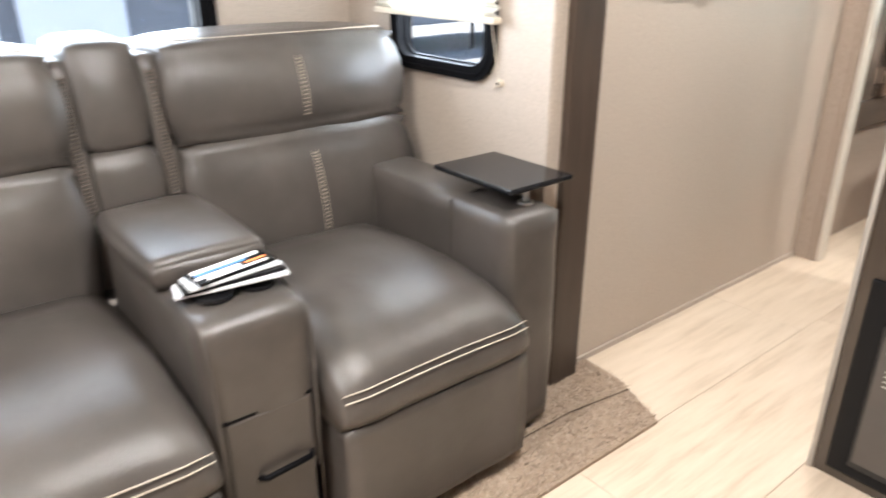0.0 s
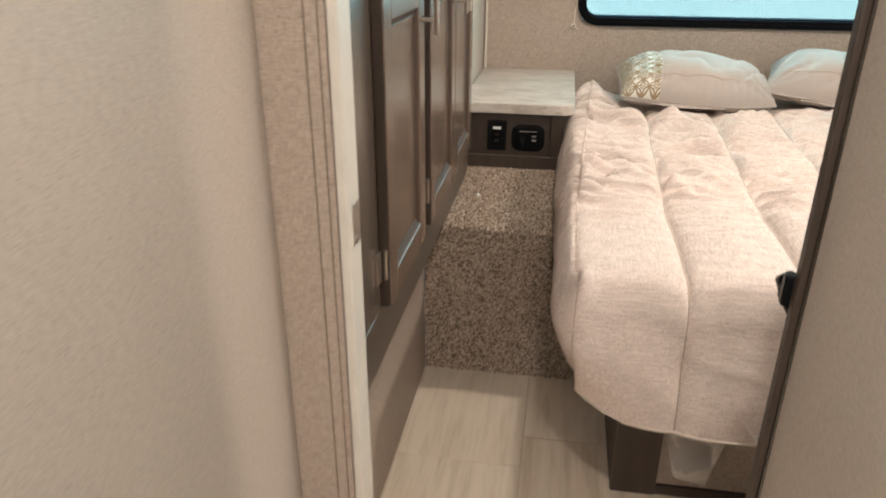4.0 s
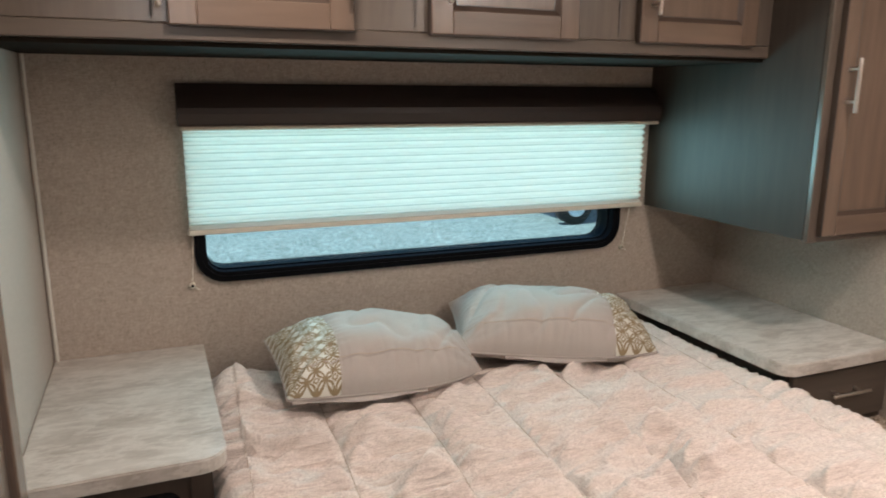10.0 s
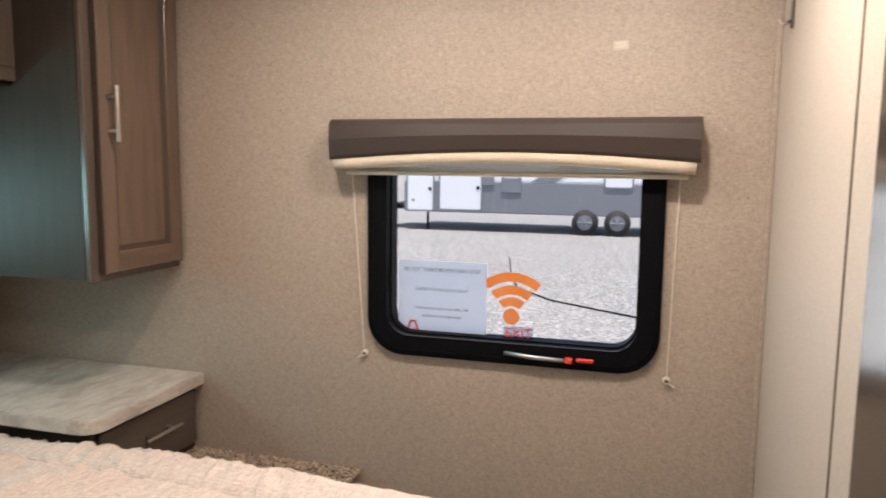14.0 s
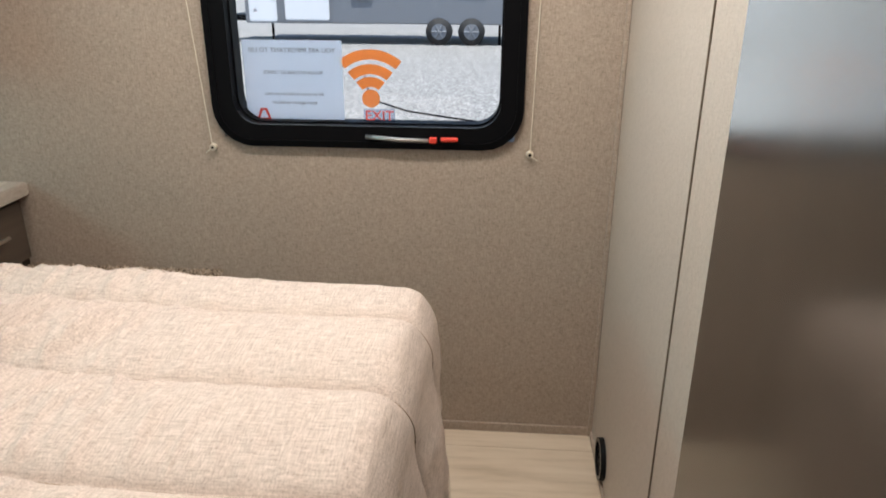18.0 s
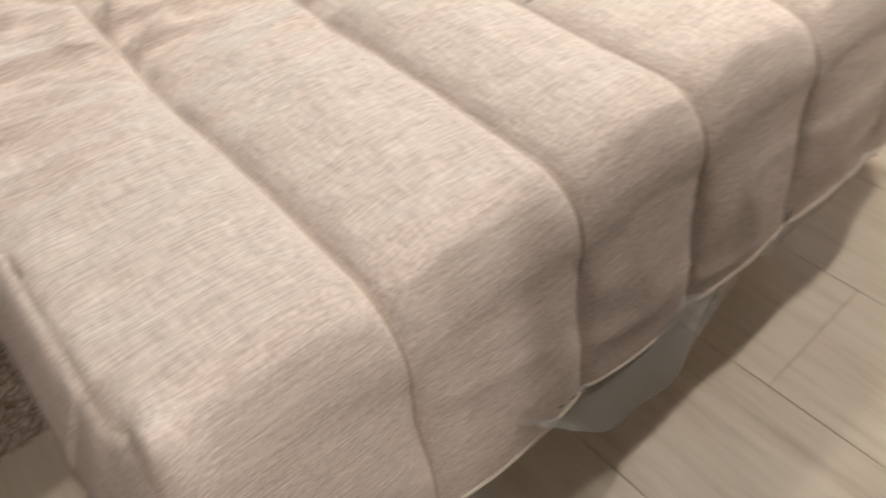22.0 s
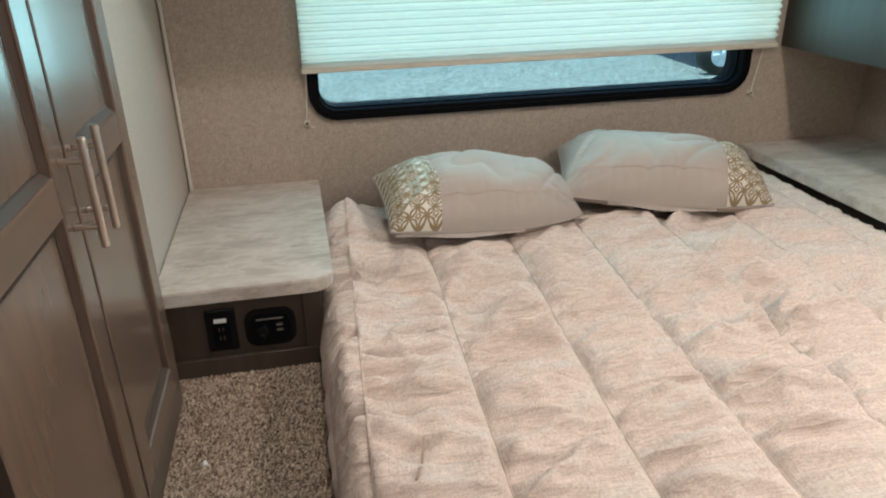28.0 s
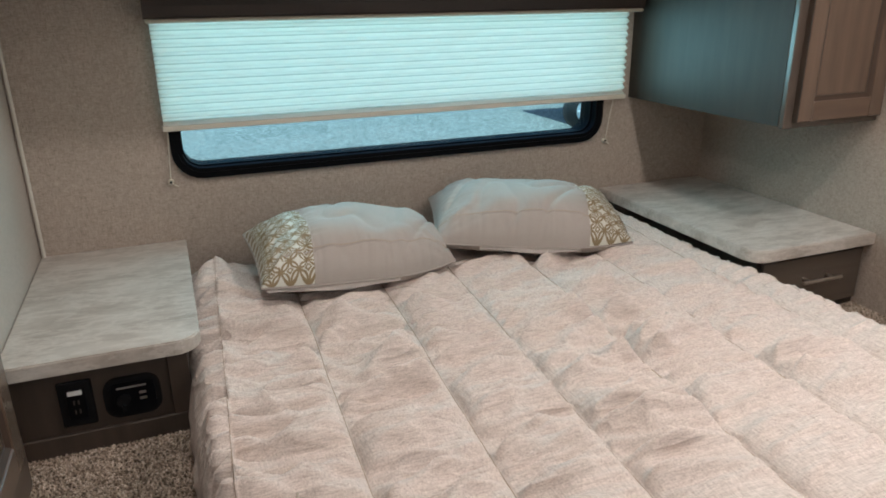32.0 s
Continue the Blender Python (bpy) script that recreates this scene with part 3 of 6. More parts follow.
def shaker_door(parent, name, axis, face, a0, a1, z0, z1, panels, out, rail=0.055, thick=0.02, hgrain=None):
    """A framed door: stiles and rails as pieces, sunk panels. face: where the back of the door lies; out: +1/-1 its outward way."""
    f1 = face + out * thick
    fp = face + out * thick * 0.45

    def bx(p0, p1, q0, q1, d0, d1, bv=0.002):
        d0, d1 = min(d0, d1), max(d0, d1)
        return box(d0, d1, p0, p1, q0, q1, bv, 1) if axis == "x" else box(p0, p1, d0, d1, q0, q1, bv, 1)
    door = part(name, bx(a0, a0 + rail, z0, z1, face, f1), DOORS, parent)
    part("stile", bx(a1 - rail, a1, z0, z1, face, f1), DOORS, door)
    hg = DOORS_H if axis == "x" else DOORS_X
    for p0, p1, q0, q1 in ((a0 - 0.0016, a0 - 0.0002, z0, z1), (a1 + 0.0002, a1 + 0.0016, z0, z1), (a0, a1, z0 - 0.0016, z0 - 0.0002)):
        part("edge_band", bx(p0, p1, q0, q1, face + out * 0.001, f1 - out * 0.0015, 0), GROOVE, door, "dark brown door edge")
    lines = [z0] + [p for pair in panels for p in pair] + [z1]
    for q0, q1 in zip(lines[0::2], lines[1::2]):
        part("rail", bx(a0 + rail, a1 - rail, q0, q1, face, f1), hg, door)
    for q0, q1 in panels:
        part("panel", bx(a0 + rail - 0.004, a1 - rail + 0.004, q0 - 0.004, q1 + 0.004, face, fp, 0), DOORS, door)
        rim = [(a0 + rail, q0), (a1 - rail, q0), (a1 - rail, q1), (a0 + rail, q1)]
        inner = [(a0 + rail + 0.011, q0 + 0.011), (a1 - rail - 0.011, q0 + 0.011), (a1 - rail - 0.011, q1 - 0.011), (a0 + rail + 0.011, q1 - 0.011)]
        g = bmesh.new()
        at = lambda p, d: (d, p[0], p[1]) if axis == "x" else (p[0], d, p[1])
        loops = [[g.verts.new(at(p, d)) for p in o] for o, d in ((rim, face), (rim, f1 - out * 0.0035), (inner, fp + out * 0.0008), (inner, face))]
        for r0, r1 in zip(loops, loops[1:] + loops[:1]):
            for k in range(4):
                g.faces.new((r0[k], r0[(k + 1) % 4], r1[(k + 1) % 4], r1[k]))
        part("moulding", g, MOULD, door)
        line = ring_frame(inner, [(p + (0.003 if p < (a0 + a1) / 2 else -0.003), z + (0.003 if z < (q0 + q1) / 2 else -0.003)) for p, z in inner], 0.0, 0.0008, lambda a, z, d: at((a, z), fp + out * d))
        part("glaze_line", line, GROOVE, door, "dark glaze in the panel's edge")
    return door


def rod(p0, p1, r, n=14):
    """A straight round bar with small eased ends."""
    p0, p1 = Vector(p0), Vector(p1)
    u = (p1 - p0).normalized()
    q = u.to_track_quat("Z", "Y")
    b = bmesh.new()
    rings = []
    for at, rr in ((p0, r * 0.75), (p0 + u * 0.0008, r * 0.97), (p0 + u * 0.0022, r), (p1 - u * 0.0022, r), (p1 - u * 0.0008, r * 0.97), (p1, r * 0.75)):
        rings.append([b.verts.new(at + q @ Vector((rr * math.cos(t), rr * math.sin(t), 0))) for t in [2 * math.pi * k / n for k in range(n)]])
    for a, c in zip(rings, rings[1:]):
        for k in range(n):
            b.faces.new((a[k], a[(k + 1) % n], c[(k + 1) % n], c[k]))
    b.faces.new(rings[0][::-1])
    b.faces.new(rings[-1])
    return b


def bar_handle(parent, axis, face, out, a, z0, z1, r=0.0055, stand=0.032, horizontal=None):
    """A bar handle on two posts."""
    def P(d, a_, z_):
        return (d, a_, z_) if axis == "x" else (a_, d, z_)
    d = face + out * stand
    if horizontal:
        a0, a1 = horizontal
        h = part("handle", rod(P(d, a0, z0), P(d, a1, z0), r), NICKEL, parent, "brushed nickel bar handle", True)
        posts = [(a0 + 0.2 * (a1 - a0), z0), (a1 - 0.2 * (a1 - a0), z0)]
    else:
        h = part("handle", rod(P(d, a, z0), P(d, a, z1), r), NICKEL, parent, "brushed nickel bar handle", True)
        posts = [(a, z0 + 0.2 * (z1 - z0)), (a, z1 - 0.2 * (z1 - z0))]
    for pa, pz in posts:
        part("post", rod(P(face, pa, pz), P(d, pa, pz), r * 0.8), NICKEL, h if h.parent is parent and parent.parent is None else parent, smooth=True)
    return h


def window(name, label, axis, face, out, a0, a1, z0, z1, glass, r=0.07, width=0.05, thick=0.08, deep=0.045):
    """A black-framed window with rounded corners; out: the way to the outside."""
    def P(a, z, d):
        x = face + out * d
        return (x, a, z) if axis == "x" else (a, x, z)
    win = thing(name, P((a0 + a1) / 2, z0, 0), label, "window", kind="structure")
    o, i = rounded_rect(a0, a1, z0, z1, r), rounded_rect(a0 + width, a1 - width, z0 + width, z1 - width, r * 0.62)
    part("window_frame", ring_frame(o, i, -0.016, 0.012, P), BLACK, win)
    i2 = rounded_rect(a0 + width + 0.004, a1 - width - 0.004, z0 + width + 0.004, z1 - width - 0.004, r * 0.6)
    part("inner_frame", ring_frame(rounded_rect(a0 + width * 0.55, a1 - width * 0.55, z0 + width * 0.55, z1 - width * 0.55, r * 0.8), i2, 0.013, thick, P), BLACK, win)
    part("rib", ring_frame(rounded_rect(a0 + 0.012, a1 - 0.012, z0 + 0.012, z1 - 0.012, r * 0.9), rounded_rect(a0 + 0.018, a1 - 0.018, z0 + 0.018, z1 - 0.018, r * 0.85), -0.020, -0.015, P), BLACK, win)
    g = part("pane", slab(rounded_rect(a0 + width, a1 - width, z0 + width, z1 - width, r * 0.5), deep, deep + 0.004, P), glass, win, "window glass")
    g.visible_shadow = False
    return win


def pleated_blind(label, axis, face, out, a0, a1, z0, z1, pleat, depth=0.018, bunch=False):
    """A pleated shade hanging from z1 to z0, with its bottom rail."""
    def P(a, z, d):
        x = face + out * d
        return (x, a, z) if axis == "x" else (a, x, z)
    b = thing("pleated_blind", P((a0 + a1) / 2, z0, 0), label, "blind")
    n = max(2, int((z1 - z0) / pleat) * 2)

    def f(u, v):
        k = round(v * n)
        return P(a0 + u * (a1 - a0), z0 + v * (z1 - z0), depth * 0.5 * (1 if k % 2 else -1))
    sheet = grid_mesh(f, 1, n)
    for fc in sheet.faces:
        fc.smooth = False
    part("shade", sheet, BLIND, b, "cream pleated cloth")
    # shadow in each crease, drawn as a thin darker tube
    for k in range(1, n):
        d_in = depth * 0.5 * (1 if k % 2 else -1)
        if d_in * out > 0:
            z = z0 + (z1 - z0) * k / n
            part("crease", tube([P(a0 + 0.002, z, d_in - out * 0.0022), P(a1 - 0.002, z, d_in - out * 0.0022)], 0.0022, 5), CREASE_SHADOW, b, "crease shadow on the blind, drawn as a darker strip")
    lo, hi = sorted((face - depth * 0.7, face + depth * 0.7))
    rail = box(lo, hi, a0 - 0.004, a1 + 0.004, z0 - 0.016, z0, 0.003) if axis == "x" else box(a0 - 0.004, a1 + 0.004, lo, hi, z0 - 0.016, z0, 0.003)
    part("bottom_rail", rail, BEIGE_PL, b)
    return b


def cord_clip(axis, face, out, a, z, z_top, lean=0.0):
    """A blind's tie-down cord and the round clip that holds it."""
    def P(a_, z_, d):
        x = face + out * d
        return (x, a_, z_) if axis == "x" else (a_, x, z_)
    c = thing("cord_clip", P(a, z, 0), "cream plastic blind-cord clip screwed to the wall", "cord clip", "cord clips")
    part("clip", cyl(P(a, z, 0), P(a, z, 0.012), 0.0095, 0.008, 14), BEIGE_PL, c)
    part("screw", cyl(P(a, z, 0.011), P(a, z, 0.0135), 0.004, n=10), BLACK, c)
    part("cord", tube([P(a, z, 0.009), P(a + lean * 0.5, (z + z_top) / 2, 0.014), P(a + lean, z_top, 0.02)], 0.0014, 6), CORD, c)
    s = 1 if lean <= 0 else -1
    part("cord_end", tube([P(a, z, 0.009), P(a - 0.010 * s, z - 0.008, 0.012), P(a - 0.02 * s, z - 0.015, 0.008)], 0.0014, 6), CORD, c)
    return c

# ---- the shell of the trailer ----
HEAD = 2.315      # wall behind the bed
PART = -0.046     # bedroom face of the partition
STEP = 0.485      # top of the carpeted platform
floor = structure("floor", box(-0.9, W + 0.04, -4.6, HEAD + 0.03, -0.03, -0.004), simple("floor_joint", (0.46, 0.37, 0.28), 0.7), "pale oak-look vinyl plank floor", "floor")
structure("ceiling", box(-0.9, W + 0.04, -4.6, HEAD + 0.03, CEIL, CEIL + 0.05), CEIL_M, "pale vinyl ceiling", "ceiling")
HALLWIN = (-1.146, -0.695, 1.052, 1.50)
structure("wall_hall", wall_with_hole("x", -0.06, 0.0, -1.39, 0.055, 0, CEIL, (HALLWIN[0] + 0.02, HALLWIN[1] - 0.02, HALLWIN[2] + 0.02, HALLWIN[3] - 0.02)), LINEN_PALE, "beige linen-look panel wall of the hall", "wall")
structure("wall_wardrobe_side", box(-0.46, -0.40, 0.055, 2.35, 0, CEIL), LINEN, "beige linen-look outer wall", "wall")
structure("wall_bed_side", box(-0.04, 0.02, 1.50, HEAD, 0, CEIL), LINEN_PALE, "beige linen-look wall beside the nightstand", "wall")
HEADWIN = (0.41, 1.885, 0.912, 1.46)
structure("wall_head", wall_with_hole("y", HEAD, HEAD + 0.06, -0.04, W + 0.04, 0, CEIL, (HEADWIN[0] + 0.02, HEADWIN[1] - 0.02, HEADWIN[2] + 0.02, HEADWIN[3] - 0.02)), LINEN, "beige linen-look wall behind the bed", "wall")
EXITWIN = (0.192, 0.976, 0.842, 1.46)
structure("wall_exit", wall_with_hole("x", W, W + 0.06, -4.6, HEAD, 0, CEIL, (EXITWIN[0] + 0.02, EXITWIN[1] - 0.02, EXITWIN[2] + 0.02, EXITWIN[3] - 0.02)), LINEN, "beige linen-look wall with the exit window", "wall")
# same wall paper as the exit wall; the paler linen puts its light into colour
structure("wall_partition", box(0.70, W, PART - 0.05, PART, 0, CEIL), LINEN_PALE, "beige linen-look partition at the foot of the bed, coloured paler as lit", "wall")
structure("wall_bath", wall_with_hole("x", 0.68, 0.73, -1.22, PART + 0.04, 0, CEIL, (-1.11, -0.51, 0.0, 1.93)), LINEN_PALE, "beige linen-look side wall of the hall", "wall")
structure("wall_bath_inside", box(1.4, 1.45, -1.2, PART - 0.05, 0, CEIL), WHITE, "plain wall inside the bathroom", "wall")
structure("wall_back", box(-0.9, W + 0.04, -4.64, -4.6, 0, CEIL), LINEN_PALE, "beige wall behind the living area", "wall")
structure("wall_living_left", box(-0.06, 0.0, -4.6, -3.75, 0, CEIL), LINEN_PALE, "beige wall past the sofa slide-out", "wall")
# jamb between the hall and the bedroom
structure("jamb", box(0.0, 0.088, 0.0, 0.055, 0, CEIL, 0.003), LINEN, "beige linen-look door jamb", "door jamb")
structure("jamb_cap", box(0.0885, 0.103, 0.004, 0.058, 0, CEIL, 0.003), CREAM, "cream edge strip of the door jamb", "trim")
for n_, (a_, b_) in enumerate(((0.062, 0.0635), (0.079, 0.0805))):
    structure(f"trim_{n_ + 1}", box(a_, b_, -0.0015, 0.0, 0, CEIL), PANEL_JOINT, "dark joint in the door jamb", "trim")
strike = thing("strike_plate", (0.104, 0.035, 0.90), "small nickel strike plate screwed to the jamb", "strike plate")
part("plate", box(0.103, 0.1045, 0.022, 0.05, 0.865, 0.925, 0.0005, 1), NICKEL, strike)
for z_ in (0.873, 0.917):
    part("screw", cyl((0.1044, 0.036, z_), (0.1056, 0.036, z_), 0.0035, n=10), STEEL, strike)
structure("trim_3", box(0.0, 0.006, -1.39, 0.0, 0.0, 0.018), LINEN_PALE, "narrow floor trim along the hall wall", "baseboard")
structure("baseboard", box(W - 0.008, W, PART, 0.98, 0.0, 0.028, 0.002), LINEN, "narrow baseboard under the exit window", "baseboard")
structure("baseboard_1", box(1.69, W - 0.008, PART, PART + 0.006, 0.0, 0.02, 0.001), LINEN, "narrow baseboard of the partition", "baseboard")
structure("trim_4", box(1.684, 1.688, PART, PART + 0.0025, 0, CEIL), PANEL_JOINT, "dark joint between two wall panels", "trim")
structure("trim_5", box(W - 0.012, W, PART, PART + 0.012, 0, CEIL, 0.003), LINEN, "corner moulding of the bedroom", "trim")
structure("trim_6", tube([(0.03, HEAD - 0.008, 0.72 + k * 0.1) for k in range(14)], 0.005, 8), CREAM, "corner moulding beside the bed window", "trim")
# slide-out of the sofa
SL = -1.545
ENDWIN = (-0.60, -0.155, 0.835, 1.32)
structure("wall_slide_end", wall_with_hole("y", SL, SL + 0.05, -0.90, 0.03, 0, CEIL, (ENDWIN[0] + 0.02, ENDWIN[1] - 0.02, ENDWIN[2] + 0.02, ENDWIN[3] - 0.02)), LINEN_PALE, "pale linen-look end wall of the slide-out", "wall")
BIGWIN = (-3.35, -1.985, 0.86, 1.50)
structure("wall_slide_back", wall_with_hole("x", -0.90, -0.85, -3.75, SL, 0, CEIL, (BIGWIN[0] + 0.02, BIGWIN[1] - 0.02, BIGWIN[2] + 0.02, BIGWIN[3] - 0.02)), LINEN_PALE, "pale linen-look back wall of the slide-out", "wall")
structure("wall_slide_far", box(-0.9, -0.0, -3.80, -3.75, 0, CEIL), LINEN_PALE, "far end wall of the slide-out", "wall")
structure("trim_7", box(-0.03, 0.05, -1.497, -1.385, 0, CEIL, 0.004), DARK, "dark brown upright trim board at the end of the slide-out", "trim")

# ---- planks of the floor ----
def planks():
    width, xs = 0.325, [-0.645 + 0.325 * k for k in range(10)]
    rnd = random.Random(5)
    meshes = {}
    for i, x0 in enumerate(xs):
        x1 = min(x0 + width, W)
        y = -4.6 - rnd.random() * 0.8
        stops = [y]
        while y < HEAD:
            y += 1.22
            stops.append(y)
        if abs(x0 - 0.005) < 0.01:
            stops = [0.625 + 1.22 * k for k in range(-5, 3)]
        if abs(x0 - 1.63) < 0.01:
            stops = [0.155 + 1.22 * k for k in range(-5, 3)]
        for y0, y1 in zip(stops, stops[1:]):
            y0, y1 = max(y0, -4.6), min(y1, HEAD)
            if y1 - y0 < 0.05 or x1 - x0 < 0.02:
                continue
            key = (round(x1 - x0, 3), round(y1 - y0, 3))
            if key not in meshes:
                b = box(0, x1 - x0 - 0.0012, 0, y1 - y0 - 0.0012, -0.0038, 0.0, 0.0008, 1)
                me = bpy.data.meshes.new("plank")
                b.to_mesh(me)
                b.free()
                me.materials.append(VINYL)
                meshes[key] = me
            p = new("plank", meshes[key])
            p.location = (x0, y0, 0)
            p.parent = floor


# ---- wardrobe ----
def wardrobe():
    w = thing("wardrobe", (0.04, 0.8, 0), "grey-brown wooden wardrobe with three framed doors", "wardrobe")
    FX = 0.062
    part("body", box(-0.40, FX - 0.02, 0.058, 1.52, 0.50, CEIL), CABINET, w)
    part("kick_panel", box(-0.30, 0.0, 0.058, 1.04, 0.0, 0.50), LINEN, w, "beige linen-look base panel")
    part("bottom_rail", box(FX - 0.02, FX, 0.058, 1.52, 0.50, 0.615, 0.002, 1), CABINET_H, w)
    part("soffit", box(0.0, FX - 0.02, 0.058, 1.52, 0.50, 0.505), DARK, w)
    for a, b in ((0.058, 0.307), (0.640, 0.718), (1.425, 1.52)):
        part("stile", box(FX - 0.02, FX, a, b, 0.615, CEIL, 0.002, 1), CABINET, w)
    part("top_rail", box(FX - 0.02, FX, 0.307, 1.425, 1.93, CEIL, 0.002, 1), CABINET_H, w)
    pan = [(0.675, 1.125), (1.177, 1.90)]
    for a0, a1, hy, hinge in ((0.303, 0.643, 0.606, 0.281), (0.716, 1.073, 1.045, 0.70), (1.082, 1.43, 1.112, 1.44)):
        d = shaker_door(w, "door", "x", FX + 0.001, a0, a1, 0.62, 1.955, pan, 1)
        bar_handle(d, "x", FX + 0.021, 1, hy, 1.072, 1.217)
        for z in (0.705, 1.80):
            h = bmesh.new()
            boxm(h, FX, FX + 0.006, hinge - 0.012, hinge + 0.012, z - 0.03, z + 0.03, 0.001, 1)
            add_bm(h, cyl((FX + 0.012, (a0 if hinge < a0 else a1), z - 0.03), (FX + 0.012, (a0 if hinge < a0 else a1), z + 0.03), 0.0038, n=10))
            part("hinge", h, NICKEL, d, "nickel hinge")


# ---- bed platform, nightstands ----
platform = structure("platform", box(0.0, W, 1.04, HEAD, 0.0, STEP, 0.006, 2), CARPET, "brown speckled carpet over the raised platform", "carpet")


def carpet_pile():
    """Short twisted tufts over the platform's top and front, where the floor beside the bed is seen."""
    rnd = np.random.RandomState(3)
    verts, faces = [], []

    def field(a0, a1, b0, b1, place):
        step = 0.0047
        na, nb = int((a1 - a0) / step), int((b1 - b0) / step)
        for i in range(na):
            for j in range(nb):
                a, b = a0 + (i + rnd.rand()) * step, b0 + (j + rnd.rand()) * step
                r, h, t = 0.0023 + 0.0015 * rnd.rand(), 0.003 + 0.004 * rnd.rand(), rnd.rand() * 6.28
                da, db = (rnd.rand(2) - 0.5) * 0.008
                k = len(verts)
                for q in range(3):
                    verts.append(place(a + r * math.cos(t + 2.1 * q), b + r * math.sin(t + 2.1 * q), -0.001))
                for q in range(3):
                    verts.append(place(a + da + r * 0.8 * math.cos(t + 0.8 + 2.1 * q), b + db + r * 0.8 * math.sin(t + 0.8 + 2.1 * q), h))
                for q in range(3):
                    w = (q + 1) % 3
                    faces.append((k + q, k + w, k + 3 + w, k + 3 + q))
                faces.append((k + 3, k + 4, k + 5))
    field(0.003, 0.50, 1.045, 1.622, lambda a, b, h: (a, b, STEP + h))
    field(0.003, 0.58, 0.004, STEP + 0.004, lambda a, b, h: (a, 1.04 - h, b))
    field(1.86, W - 0.003, 1.00, 1.556, lambda a, b, h: (a, b, STEP + h))
    me = bpy.data.meshes.new("carpet_pile")
    me.from_pydata(verts, [], faces)
    me.materials.append(PILE)
    ob = new("carpet_pile", me)
    ob.parent = platform
    tagged(ob, "brown speckled cut pile", kind="stuff")


def countertop(parent, x0, x1, y0, y1, z0, z1, corner):
    """A slab with one rounded front corner ('l' or 'r')."""
    r = 0.055
    pts = [(x0, y1), (x0, y0 + (r if corner == "l" else 0))]
    if corner == "l":
        pts += [(x0 + r - r * math.cos(t), y0 + r - r * math.sin(t)) for t in [math.pi / 2 * k / 6 for k in range(1, 7)]]
        pts += [(x1, y0), (x1, y1)]
    else:
        pts += [(x1 - r, y0)]
        pts += [(x1 - r + r * math.sin(t), y0 + r - r * math.cos(t)) for t in [math.pi / 2 * k / 6 for k in range(1, 7)]]
        pts += [(x1, y1)]
    b = slab(pts, z0, z1, lambda a, c, d: (a, c, d))
    bmesh.ops.bevel(b, geom=[e for e in b.edges if abs(e.verts[0].co.z - e.verts[1].co.z) < 1e-4], offset=0.003, segments=2, affect="EDGES")
    part("countertop", b, COUNTER, parent, "beige stone-look laminate top")


def nightstand_left():
    n = thing("nightstand", (0.22, 1.95, STEP), "dark brown built-in nightstand with a stone-look top", "nightstand", "nightstands")
    part("body", box(0.022, 0.36, 1.628, HEAD, STEP, 0.690), DARK, n)
    part("side_panel", box(0.36, 0.385, 1.628, HEAD, STEP, 0.690, 0.002, 1), DARK, n)
    part("bottom_rail", box(0.022, 0.385, 1.618, 1.628, STEP, 0.535, 0.002, 1), DARK, n)
    part("end_stile", box(0.34, 0.385, 1.618, 1.628, 0.535, 0.690, 0.002, 1), DARK, n)
    countertop(n, 0.022, 0.417, 1.595, HEAD, 0.690, 0.724, "r")
    s = thing("wall_socket", (0.15, 1.628, 0.60), "black power socket let into the nightstand front", "socket")
    part("plate", box(0.118, 0.186, 1.619, 1.628, 0.552, 0.660, 0.004), BLACK_GLOSS, s)
    part("insert", box(0.133, 0.171, 1.615, 1.62, 0.570, 0.642, 0.002), BLACK, s)
    part("rocker", box(0.138, 0.166, 1.612, 1.616, 0.630, 0.640, 0.001), WHITE, s, "small white switch marking")
    for z in (0.585, 0.607):
        part("slot", box(0.146, 0.149, 1.6135, 1.6152, z, z + 0.010), GROOVE, s)
        part("slot", box(0.155, 0.158, 1.6135, 1.6152, z, z + 0.010), GROOVE, s)
    u = thing("charging_panel", (0.26, 1.628, 0.60), "black oval charger panel with a round plug and two ports", "charger")
    part("bezel", slab(rounded_rect(0.204, 0.320, 0.554, 0.648, 0.03), 0.0, 0.010, lambda a, z, d: (a, 1.628 - d, z)), BLACK_GLOSS, u)
    part("face", slab(rounded_rect(0.216, 0.308, 0.566, 0.636, 0.016), 0.010, 0.013, lambda a, z, d: (a, 1.628 - d, z)), BLACK, u)
    part("socket_cap", cyl((0.243, 1.616, 0.597), (0.243, 1.606, 0.597), 0.017, 0.015, 20), BLACK_GLOSS, u)
    part("cap_tab", box(0.238, 0.248, 1.604, 1.612, 0.574, 0.590, 0.002), BLACK_GLOSS, u)
    for z in (0.592, 0.606):
        part("port", box(0.276, 0.290, 1.6135, 1.6155, z, z + 0.006), STEEL, u)
    part("lettering", box(0.232, 0.292, 1.6142, 1.6152, 0.624, 0.628), STEEL, u, "small grey caption")


def nightstand_right():
    n = thing("nightstand", (2.15, 1.95, STEP), "dark brown built-in nightstand with a drawer and stone-look top", "nightstand", "nightstands")
    part("body", box(1.945, W - 0.002, 1.562, HEAD, STEP, 0.690), DARK, n)
    countertop(n, 1.90, W - 0.001, 1.522, HEAD, 0.690, 0.727, "l")
    d = part("drawer", box(1.955, W - 0.012, 1.545, 1.561, 0.512, 0.676, 0.003), CABINET_X, n)
    bar_handle(d, "y", 1.545, -1, 2.16, 0.61, 0.61, horizontal=(2.085, 2.235))


